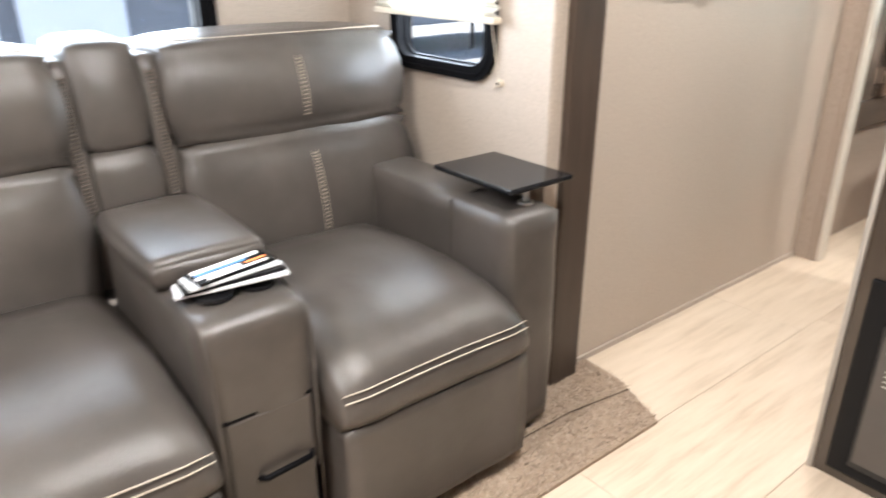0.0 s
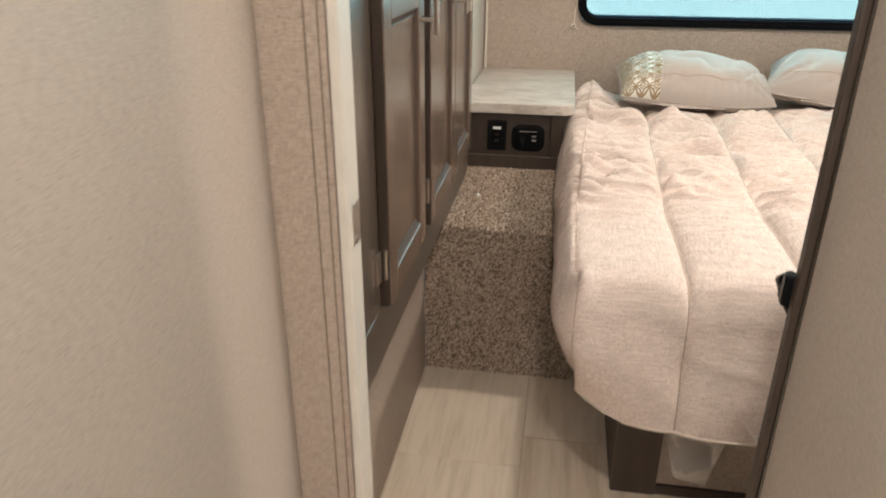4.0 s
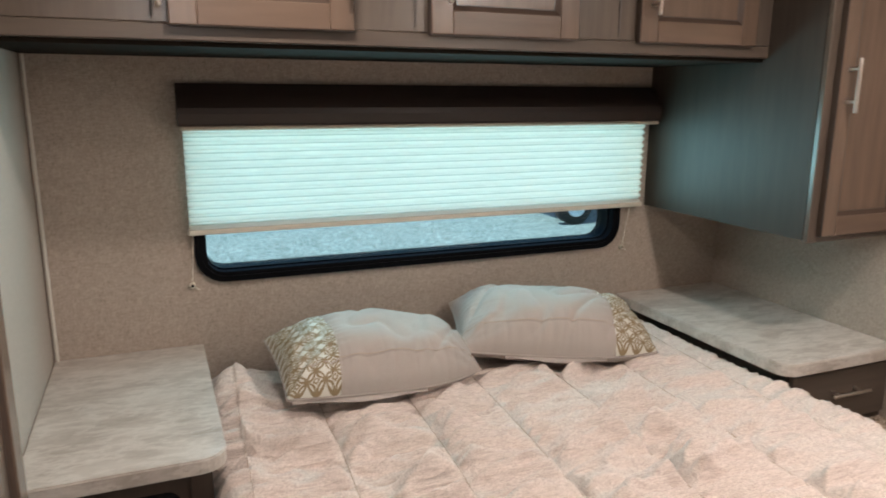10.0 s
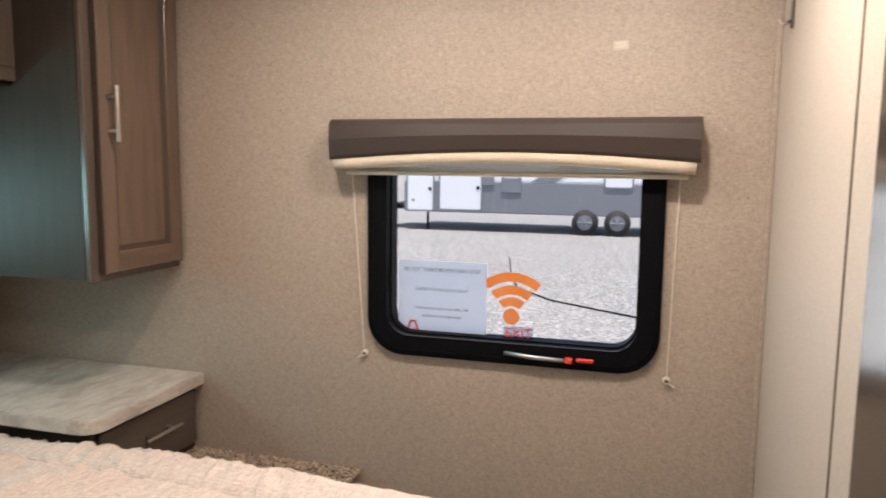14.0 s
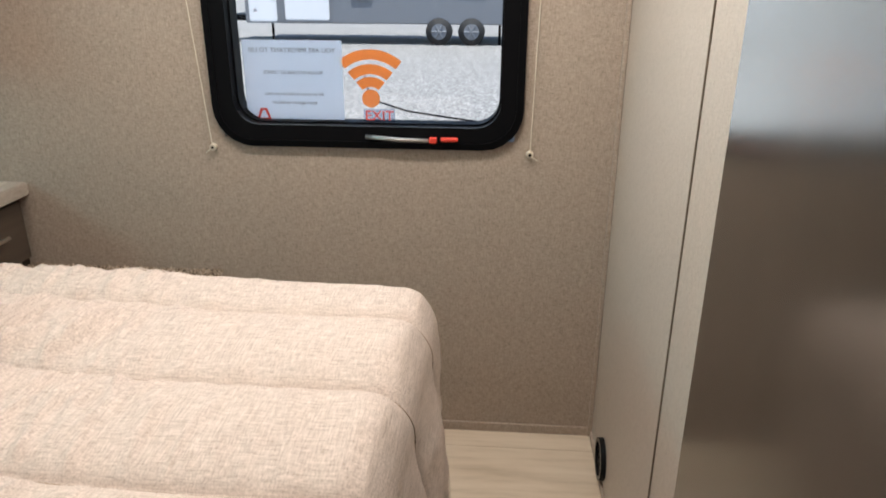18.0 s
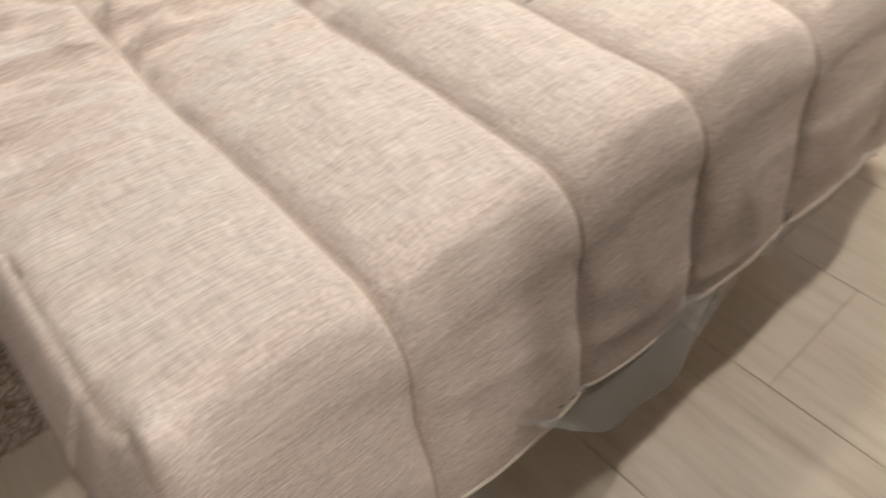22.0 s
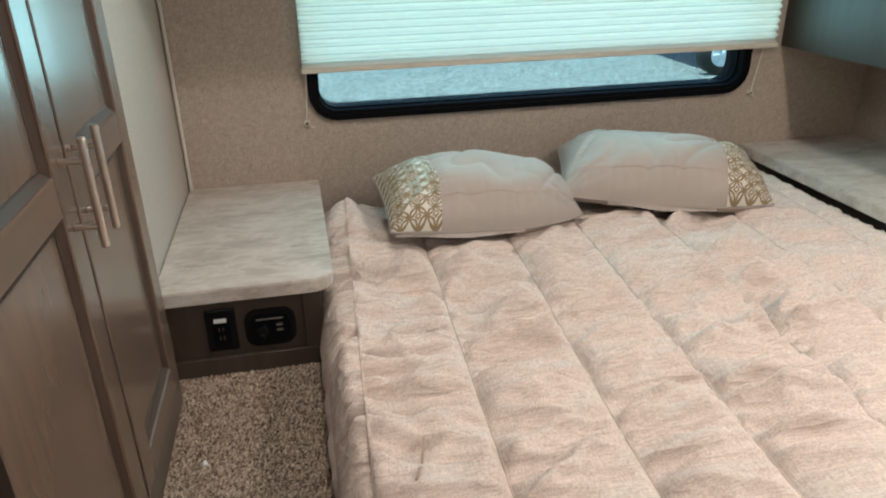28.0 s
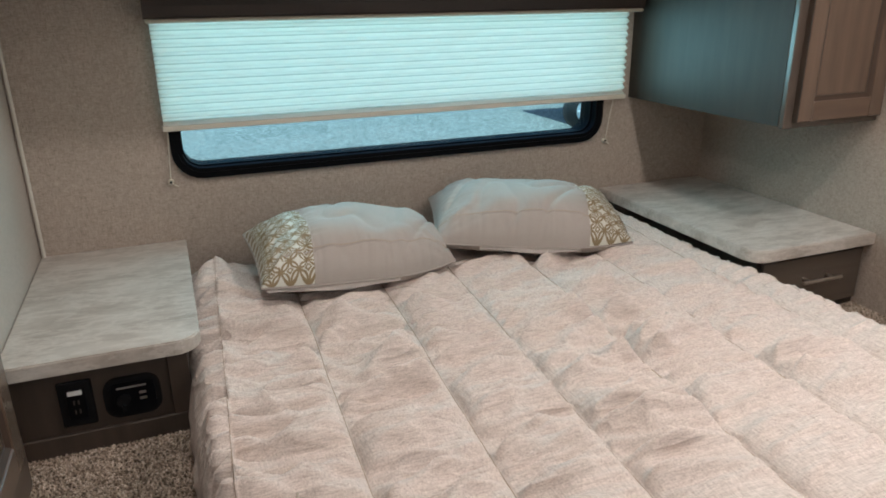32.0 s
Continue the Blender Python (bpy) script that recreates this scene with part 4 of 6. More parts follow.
# ---- overhead cabinets ----
def overhead():
    o = thing("overhead_cabinet", (1.0, 2.05, 1.57), "grey-brown wooden overhead cabinet with framed doors", "cabinet")
    part("body", box(0.022, 1.998, 1.815, HEAD, 1.575, CEIL), CABINET_X, o)
    part("bottom_rail", box(0.022, 1.998, 1.795, 1.815, 1.565, 1.600, 0.003, 1), CABINET_X, o)
    # shade below the cabinet is put into this panel's colour
    part("underside", box(0.022, 1.998, 1.816, HEAD, 1.555, 1.5745), UNDER_SHADE, o, "underside coloured dark for the shade beneath the cabinet")
    for a, b in ((0.022, 0.375), (0.751, 0.944), (1.334, 1.532), (1.922, 1.998)):
        part("stile", box(a, b, 1.795, 1.815, 1.600, CEIL, 0.002, 1), CABINET, o)
    for gx in (0.339, 0.906, 1.473):
        part("groove", box(gx - 0.003, gx + 0.003, 1.7935, 1.7949, 1.612, 1.93), GROOVE, o)
    bar_handle(o, "y", 1.795, -1, 0.352, 1.628, 1.77)
    for a0, a1, h in ((0.370, 0.756, 0.735), (0.939, 1.339, 0.975), (1.527, 1.927, 1.56)):
        d = shaker_door(o, "door", "y", 1.794, a0, a1, 1.596, 1.93, [(1.651, 1.875)], -1)
        bar_handle(d, "y", 1.774, -1, h, 1.662, 1.80)


def tall_cabinet():
    c = thing("wall_cabinet", (2.18, 1.95, 1.06), "grey-brown wooden hanging cabinet with one framed door", "cabinet")
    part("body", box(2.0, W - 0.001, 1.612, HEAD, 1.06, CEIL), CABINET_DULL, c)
    part("face_frame", box(2.0, W - 0.001, 1.594, 1.611, 1.055, CEIL, 0.002, 1), CABINET, c)
    d = shaker_door(c, "door", "y", 1.593, 2.03, W - 0.015, 1.075, 1.95, [(1.13, 1.89)], -1, rail=0.05)
    bar_handle(d, "y", 1.573, -1, 2.056, 1.416, 1.558)


# ---- bed ----
SEAMS = (0.421, 0.636, 0.856, 1.055, 1.280, 1.517, 1.765, 1.893)


X0, X1, Y0, Y1 = 0.378, 1.935, 0.388, 2.22


def spread(q, y):
    """Where the line that leaves the foot at q lies at y: the channels fan out towards the head."""
    t = max(0.0, (y - 0.8) / 0.95)
    knots = ((X0, 0.0), (0.421, 0.044), (0.636, 0.043), (0.856, 0.055), (1.055, 0.070), (1.28, 0.08), (1.517, 0.07), (1.765, 0.045), (1.893, 0.012), (X1, 0.0))
    for (a, sa), (b, sb) in zip(knots, knots[1:]):
        if a <= q <= b:
            s = sa + (sb - sa) * (q - a) / (b - a)
            edge = min(1.0, (q - X0) / 0.1, (X1 - q) / 0.1)
            return q + s * t + 0.006 * edge * noise.noise(Vector((q * 2.0, y * 3.5, 0)))
    return q


def quilt_columns():
    """Foot positions of the mesh columns, drawn together at the seams."""
    cols = []
    marks = (X0,) + SEAMS + (X1,)
    for n, (a, b) in enumerate(zip(marks, marks[1:])):
        w = b - a
        offs = [d for d in (0.0, 0.003, 0.007, 0.013, 0.021, 0.031, 0.043) if d < w * 0.45]
        mid = int(max(2, (w - 2 * offs[-1]) / 0.012))
        cols += [a + d for d in offs]
        cols += [a + offs[-1] + (w - 2 * offs[-1]) * k / mid for k in range(1, mid)]
        cols += [b - d for d in offs[:0:-1]]
    return cols + [X1]


def puff(q):
    """Height of the stuffing over a foot position, and the way to the nearest deep seam."""
    d = min(abs(q - s) for s in SEAMS[1:-1])
    p = (1 - math.exp(-d / 0.013)) * 0.66 + 0.34 * min(1.0, d / 0.1)
    e = min(abs(q - SEAMS[0]), abs(q - SEAMS[-1]))
    if e < 0.03:
        p -= 0.16 * (1 - e / 0.03) ** 2
    return p, d


def bed_height(q, y):
    p, d = puff(q)
    h = 0.027 * p * (1 - 0.50 * min(1.0, max(0.0, (y - 1.0) / 0.6)) - 0.25 * min(1.0, max(0.0, (y - 1.7) / 0.2)))
    head = min(1.0, max(0.0, (y - 0.62) / 0.6))
    head = (0.07 + 0.93 * head * head * (3 - 2 * head)) * (1 - 0.6 * max(0.0, min(1.0, (y - 1.80) / 0.2)))
    lane = sum(1 for s in SEAMS if q > s)
    soft = min(1.0, d / 0.055)
    soft = soft * (2 - soft)
    calm = min(1.0, max(0.25, (X1 - q) / 0.5))
    # short sharp puckers that run out from the stitching on both its sides
    for k, s in enumerate(SEAMS):
        dist = abs(q - s)
        if dist < 0.2:
            lean = 0.55 * noise.noise(Vector((k * 3.7, y * 2.2, 1.0 if q > s else 6.0)))
            yy = y + lean * dist + 0.008 * noise.noise(Vector((q * 7, y * 7, k)))
            n1 = noise.noise(Vector((k * 7.3, yy * 19.0, 2.5 * dist + (0.0 if q > s else 0.6))))
            n2 = noise.noise(Vector((k * 5.1 + 40, yy * 37.0, 4.0 * dist + (0.0 if q > s else 1.1))))
            reach = 0.075 + 0.06 * (0.5 + noise.noise(Vector((k * 2.2, y * 6.0, 11.0))))
            h += soft * head * calm * math.exp(-dist / max(0.02, reach)) * (0.044 * (math.exp(-(n1 / 0.20) ** 2) - 0.4) + 0.012 * (math.exp(-(n2 / 0.22) ** 2) - 0.4))
    # longer folds from seam to seam, each channel with its own slant
    tilt = (1.3, -0.9, 1.9, -1.5, 0.8)[lane % 5]
    yy = y + 0.03 * noise.noise(Vector((q * 4.0, y * 4.0, lane + 0.5)))
    f1 = noise.noise(Vector((q * 2.6 + lane * 0.9, yy * 10.5 - q * tilt * 2.2, lane * 1.7 + 9)))
    f2 = noise.noise(Vector((q * 5.0, yy * 22.0 + q * tilt * 3.0, 4.7 + lane)))
    f3 = noise.noise(Vector((q * 7.0 + y * 6.0, yy * 8.0 - q * 7.0, 21.7)))
    dense = max(0.0, min(1.0, 0.55 + 1.5 * noise.noise(Vector((q * 3.4, y * 4.5, 31.0)))))
    h += soft * head * calm * dense * (0.052 * (math.exp(-(f1 / 0.17) ** 2) - 0.35) + 0.013 * (math.exp(-(f2 / 0.19) ** 2) - 0.35))
    h += soft * head * calm * 0.013 * (max(0.0, 1 - 3.2 * abs(f3)) ** 1.5 - 0.3)
    h += 0.008 * noise.noise(Vector((q * 2.6, y * 2.6, 3))) + 0.0022 * noise.noise(Vector((q * 22, y * 26, 5))) * soft
    return h


def quilt():
    R, rows, rc, nv = 0.075, 26, 0.07, 430
    cols = quilt_columns()
    nu = len(cols) - 1

    def onto(x, y):
        """Rounds the two foot corners; gives the point and its way in from the edge."""
        for cx, s in ((X0 + rc, -1), (X1 - rc, 1)):
            if (x - cx) * s > 0 and y < Y0 + rc:
                v = Vector((x - cx, y - (Y0 + rc)))
                m = max(abs(v.x), abs(v.y))
                if v.length > 1e-9:
                    v *= m / v.length
                return cx + v.x, Y0 + rc + v.y, rc - m
        return x, y, min(x - X0, X1 - x, y - Y0)

    def top(q0, v):
        y0 = Y0 + (Y1 - Y0) * v
        x, y, d = onto(spread(q0, y0), y0)
        d = max(0.0, d)
        rr = R if y - Y0 < 0.1 or x > 1.0 else 0.055
        fall = 0.0 if d >= rr else rr - math.sqrt(max(0.0, rr * rr - (rr - d) ** 2))
        skew = 0.008 - 0.034 * (x - X0) / (X1 - X0)
        h = bed_height(q0, y) * min(1.0, 0.35 + d / 0.05)
        if min(x - X0, X1 - x) < 0.03:
            h *= max(0.0, min(x - X0, X1 - x) / 0.03)
        k = math.exp(-(((x - 0.480) / 0.065) ** 2 + ((y - 2.05) / 0.15) ** 2))
        crumple = abs(noise.noise(Vector((x * 14, y * 24, 0)))) + 0.5 * abs(noise.noise(Vector((x * 30 + y * 12, y * 44, 2))))
        k = min(0.8, k * 1.15) * (1.0 - 0.55 * crumple)
        tip = math.exp(-(((x - X0 - 0.055) / 0.022) ** 2 + ((y - (Y0 + 0.022)) / 0.022) ** 2))
        sag = 0.026 * max(0.0, min(1.0, (x - 1.45) / 0.45)) * max(0.0, min(1.0, (1.15 - y) / 0.75))
        z = 0.630 + 0.040 * (x - X0) / (X1 - X0) + h - fall + 0.088 * k + 0.028 * tip - sag
        return Vector((x, y + skew * (1 - v) - 0.010 * tip, z))
    q = thing("quilt", (1.13, 1.3, 0.64), "ivory-beige linen quilt stitched in long channels, rumpled on the bed", "quilt")
    b = bmesh.new()
    vs = [[b.verts.new(top(cols[i], (j / nv) ** 1.15)) for j in range(nv + 1)] for i in range(nu + 1)]
    for i in range(nu):
        for j in range(nv):
            b.faces.new((vs[i][j], vs[i + 1][j], vs[i + 1][j + 1], vs[i][j + 1]))
    rim = [(vs[0][j].co.copy(), X0) for j in range(nv, -1, -1)] + [(vs[i][0].co.copy(), cols[i]) for i in range(1, nu + 1)] + [(vs[nu][j].co.copy(), X1) for j in range(1, nv + 1)]
    lines = {s: [vs[i][j].co.copy() for j in range(nv, -1, -1)] for s in SEAMS for i in range(nu + 1) if abs(cols[i] - s) < 1e-6}
    part("cover", b, QUILT, q, smooth=True)
    s = bmesh.new()
    grid, hem = [], []
    for n, (p, q0) in enumerate(rim):
        a, c2 = rim[max(0, n - 2)][0], rim[min(len(rim) - 1, n + 2)][0]
        d = (c2 - a)
        out = Vector((d.y, -d.x, 0)).normalized()
        if out.dot(Vector((p.x - 1.13, p.y - 1.4, 0))) < 0:
            out = -out
        foot = max(0.0, -out.y)
        side = abs(out.x)
        on_step = p.y > 1.05
        hem_z = 0.358 + 0.006 * noise.noise(Vector((p.x * 5, p.y * 5, 8)))
        way = max(0.0, p.y - Y0) + min(abs(p.x - X0), abs(X1 - p.x))
        inset = 0.040 * side * side - 0.042 * foot * foot + 0.12 * math.exp(-(way / 0.12) ** 2)
        hem_z += 0.030 * math.exp(-(way / 0.10) ** 2)
        if on_step:
            hem_z, inset = STEP + 0.006, 0.0
        elif p.y > 0.95:
            f = (p.y - 0.95) / 0.10
            hem_z, inset = hem_z * (1 - f) + (STEP + 0.006) * f, inset * (1 - f)
        stuff = puff(q0)[0] if side < 0.9 else 1.0
        col = []
        for k in range(rows + 1):
            t = k / rows
            z = p.z + (hem_z - p.z) * t
            bulge = (0.008 * side + 0.014 * foot) * math.sin(math.pi * t) - inset * t ** 1.6
            rg = 1 - abs(noise.noise(Vector((p.y * 9 + z * 5, z * 3.0, 2.0))))
            fold = (0.022 * (rg ** 4 - 0.4) + 0.007 * noise.noise(Vector((p.y * 17, z * 4, 6.0)))) * side * min(1.0, t * 4) * (0.45 - 0.25 * t) * (1.0 if p.x < 1.0 else 0.4)
            rf = 1 - abs(noise.noise(Vector((p.x * 7 + z * 4, z * 14.0, 5.0))))
            fold += foot * 0.004 * (rf ** 4 - 0.3) * min(1.0, t * 3)
            ch = 0.024 * (stuff - 1.0) * foot * (1 - 0.5 * t) * min(1.0, t * 3)
            col.append(s.verts.new(p + out * (bulge + fold + ch) + Vector((0, 0, z - p.z))))
        grid.append(col)
        hem.append(col[-1].co.copy())
        for sx in SEAMS:
            if abs(q0 - sx) < 1e-6 and side < 0.9:
                lines[sx] += [v.co.copy() for v in col[1:]]
    for c0, c1 in zip(grid, grid[1:]):
        for k in range(rows):
            s.faces.new((c0[k], c1[k], c1[k + 1], c0[k + 1]))
    tuck = [(0.527, 1.060), (0.519, 1.034), (0.513, 1.005), (0.505, 0.975), (0.494, 0.948)]
    part("tuck", tube([(x_, y_, 0.6305 + 0.040 * (x_ - X0) / (X1 - X0) + bed_height(x_, y_)) for x_, y_ in tuck], 0.0022, 6), SEAM, q, "short pinched tuck in the cloth", True)
    part("drop", s, QUILT, q, "quilt side hanging over the bed's edge", True)
    part("hem", tube(hem[::3], 0.003, 6), QUILT_HEM, q, "stitched hem", True)
    for sx in SEAMS:
        part("stitched_seam", tube([p_ + Vector((0, -0.0006, 0.0010)) for p_ in lines[sx]], 0.0008 if sx in (SEAMS[0], SEAMS[-1]) else 0.0013, 5), SEAM, q, smooth=True)
    return q


def pillow(label, centre, size, rot, patch_side, taper, strip):
    """A knife-edged sham cushion; patch_side -1/+1 is the end that carries the gold pattern, taper (low end, high end) narrows its ends, strip is the reach of the loose band along its front."""
    L, D, T = size
    n, k = 90, 60
    cut = 0.24
    edge = cut if patch_side < 0 else 1 - cut

    def ridge(v, w, z, width=3.0):
        return max(0.0, 1 - width * abs(noise.noise(Vector((v, w, z))))) ** 1.3

    def shape(s, t, up):
        a, c = 2 * s - 1, 2 * t - 1
        body = (max(0.0, 1 - abs(a) ** 4.5) * max(0.0, 1 - abs(c) ** 2.7)) ** 0.58
        end = taper[0] if a < 0 else taper[1]
        wid = 1 - end * abs(a) ** 2.4
        ww = 0.008 * noise.noise(Vector((a * 1.8 + c, c * 1.6, up + 4 + patch_side)))
        # folds that run in from the four corners
        for ca in (-1, 1):
            for cc in (-1, 1):
                da, dc = (a - ca) * L / D, c - cc
                r = math.hypot(da, dc)
                ww -= 0.011 * math.exp(-(r / 0.75) ** 2) * ridge(math.atan2(dc, da) * 3.2, ca * 2.0 + patch_side, cc * 3.0 + up, 2.6)
        # long slack creases and small gathers along the seams
        ww -= 0.010 * ridge(a * 2.6 - c * 0.9, c * 0.9 + a * 0.8, up + patch_side * 3, 3.6)
        ww -= 0.006 * ridge(a * 9, c * 1.2, up * 3 + patch_side) * abs(c) ** 2.5
        ww -= 0.006 * ridge(a * 1.2, c * 9, up * 5 + patch_side) * (abs(a) ** 3 + math.exp(-((s - edge) / 0.05) ** 2))
        x = a * L / 2 * (1 - 0.035 * (1 - c * c))
        y = c * D / 2 * wid * (1 - 0.05 * (1 - a * a))
        return Vector((x, y, up * T * (0.78 if up > 0 else 0.22) * body * (0.72 + 0.28 * wid) + ww * min(1.0, body * 1.6) + 0.003 * up))
    p = thing("pillow", centre, label, "pillow", "pillows on the bed")
    m = pose(*centre, *rot)

    def half(lo, hi, up):
        return lambda u, v: m @ shape(lo + (hi - lo) * u, v, up)
    lo, hi = (cut, 1.0) if patch_side < 0 else (0.0, 1.0 - cut)
    plo, phi = (0.0, cut) if patch_side < 0 else (1.0 - cut, 1.0)
    part("cover", grid_mesh(half(lo, hi, 1), n, k), SHAM, p)
    part("back_cover", grid_mesh(half(0.0, 1.0, -1), n, k), SHAM, p)
    b = grid_mesh(lambda u, v: m @ (shape(plo + (phi - plo) * u, v, 1) + Vector((0, 0, 0.0015))), 40, k, uv=True)
    lay = b.loops.layers.uv.active
    for fc in b.faces:
        for lp in fc.loops:
            lp[lay].uv = (lp[lay].uv[0] * cut * L, lp[lay].uv[1] * D * 1.4)
    part("patterned_panel", b, DAMASK, p, "ivory panel with gold rings and diamonds")
    part("panel_seam", tube([m @ (shape(edge, j / 30, 1) + Vector((0, 0, 0.001))) for j in range(31)], 0.0018, 6), SHAM, p, smooth=True)
    rim = [m @ shape(s, t, 0) for s, t in [(k_ / 24, 0) for k_ in range(25)] + [(1, k_ / 16) for k_ in range(1, 17)] + [(1 - k_ / 24, 1) for k_ in range(1, 25)] + [(0, 1 - k_ / 16) for k_ in range(1, 17)]]
    part("seam", tube(rim, 0.0030, 6), SHAM, p, smooth=True)
    part("front_seam", tube([m @ (shape(lo + (hi - lo) * j / 60, 0.15, 1) + Vector((0, 0, 0.0003))) for j in range(61)], 0.0012, 6), SEAM, p, smooth=True)
    # loose band of the sham's opening along the front edge

    def flap(u, v):
        s = strip[0] + (strip[1] - strip[0]) * u
        q = shape(s, 0.14 * (1 - v), 1 - v)
        return m @ (q + Vector((0, -0.010 * v + 0.003 * math.sin(u * 9) * v, 0.0022 - 0.012 * v + 0.003 * math.sin(u * 7 + 1) * v)))
    part("flap", grid_mesh(flap, 40, 10), SHAM, p, "loose cloth band")
    return p


def bed():
    b = thing("bed", (1.15, 1.3, 0), "bed on a dark brown boxed base with a thick mattress", "bed")
    part("base_front", box(0.66, 1.68, 0.585, 0.60, 0.03, 0.42, 0.002, 1), LINEN, b, "beige front board")
    part("corner_post", box(0.553, 0.66, 0.575, 0.62, 0.0, 0.42, 0.003), DARK, b)
    part("corner_post", box(1.68, 1.75, 0.575, 0.62, 0.0, 0.42, 0.003), DARK, b)
    part("plinth", box(0.66, 1.68, 0.580, 0.60, 0.0, 0.029, 0.002), DARK, b)
    part("base_side", box(0.553, 0.573, 0.62, 1.04, 0.0, 0.42, 0.002), DARK, b)
    part("base_side", box(1.73, 1.75, 0.62, 1.04, 0.0, 0.42, 0.002), DARK, b)
    part("slat_base", box(0.52, 1.74, 0.56, 1.036, 0.42, 0.44), DARK, b)
    part("mattress", box(0.45, 1.83, 0.45, 2.25, STEP + 0.002, 0.560, 0.045, 4), WHITE, b, "white mattress", True)
    part("mattress_border", box(0.47, 1.75, 0.47, 1.036, 0.441, STEP + 0.001, 0.01, 2), WHITE, b)


def wrap():
    """Clear plastic wrap left hanging below the quilt at the foot of the mattress."""
    w = thing("plastic_wrap", (1.2, 0.40, 0.40), "clear crumpled plastic wrap hanging below the quilt at the bed foot", "plastic wrap")

    def sheet(x0, x1, reach, drop, seed):
        def f(u, v):
            x = x0 + u * (x1 - x0)
            ends = min(1.0, u / 0.28, (1 - u) / 0.28)
            n1 = 1 - abs(noise.noise(Vector((x * 3.6 + v * 1.5, v * 1.4 - x, seed))))
            n2 = 1 - abs(noise.noise(Vector((x * 5 - v * 2, v * 3 + x * 2, seed + 3))))
            hang = drop * (0.8 + 0.6 * noise.noise(Vector((x * 2.6, 0, seed + 9)))) * (0.06 + 0.94 * ends)
            y = 0.425 - reach * v * (0.8 + 0.5 * noise.noise(Vector((x * 2.5, v, seed + 5)))) - 0.05 * (n1 ** 4 - 0.3) * v * (1 - 0.5 * v) - 0.010 * (n2 ** 4 - 0.3) * (0.2 + v) * (1 - 0.8 * v)
            return Vector((x + 0.03 * v * math.sin(x * 11 + seed), min(y, 0.55), max(0.006, 0.43 - hang * v)))
        return grid_mesh(f, 80, 22)
    part("sheet", sheet(0.72, 1.32, 0.10, 0.16, 1.0), WRAP, w)
    part("sheet", sheet(1.10, 1.80, 0.085, 0.15, 4.0), WRAP, w)
    part("sheet", sheet(0.57, 0.80, 0.01, 0.33, 8.0), WRAP, w)


def lint(x, y, z, r, label):
    b = bmesh.new()
    bmesh.ops.create_icosphere(b, subdivisions=2, radius=r)
    for v in b.verts:
        v.co *= 1 + 0.7 * noise.noise(v.co * (1.6 / r) + Vector((x * 9, 0, 0)))
        v.co += Vector((x, y, z))
    tagged(mesh_ob("lint", b, WHITE, True), label, "lint")


# ---- the sliding bedroom door ----
def bedroom_door():
    d = thing("door_1", (1.0, 0.0, 0), "grey-brown wood-look bedroom door standing open against the partition", "door", kind="structure")
    part("leaf", box(0.677, 1.372, -0.004, 0.012, 0.012, 1.93, 0.003), LEAF, d)
    part("edge_strip", box(0.667, 0.6765, -0.004, 0.0135, 0.012, 1.93, 0.002), DARK, d, "dark brown edge strip")
    k = part("latch", box(0.658, 0.682, 0.014, 0.030, 0.826, 0.870, 0.004), BLACK_GLOSS, d, "black latch")
    part("latch_lever", tube([(0.668, 0.028, 0.862), (0.664, 0.044, 0.850), (0.672, 0.050, 0.828), (0.686, 0.046, 0.806)], 0.009, 10), BLACK_GLOSS, k, smooth=True)


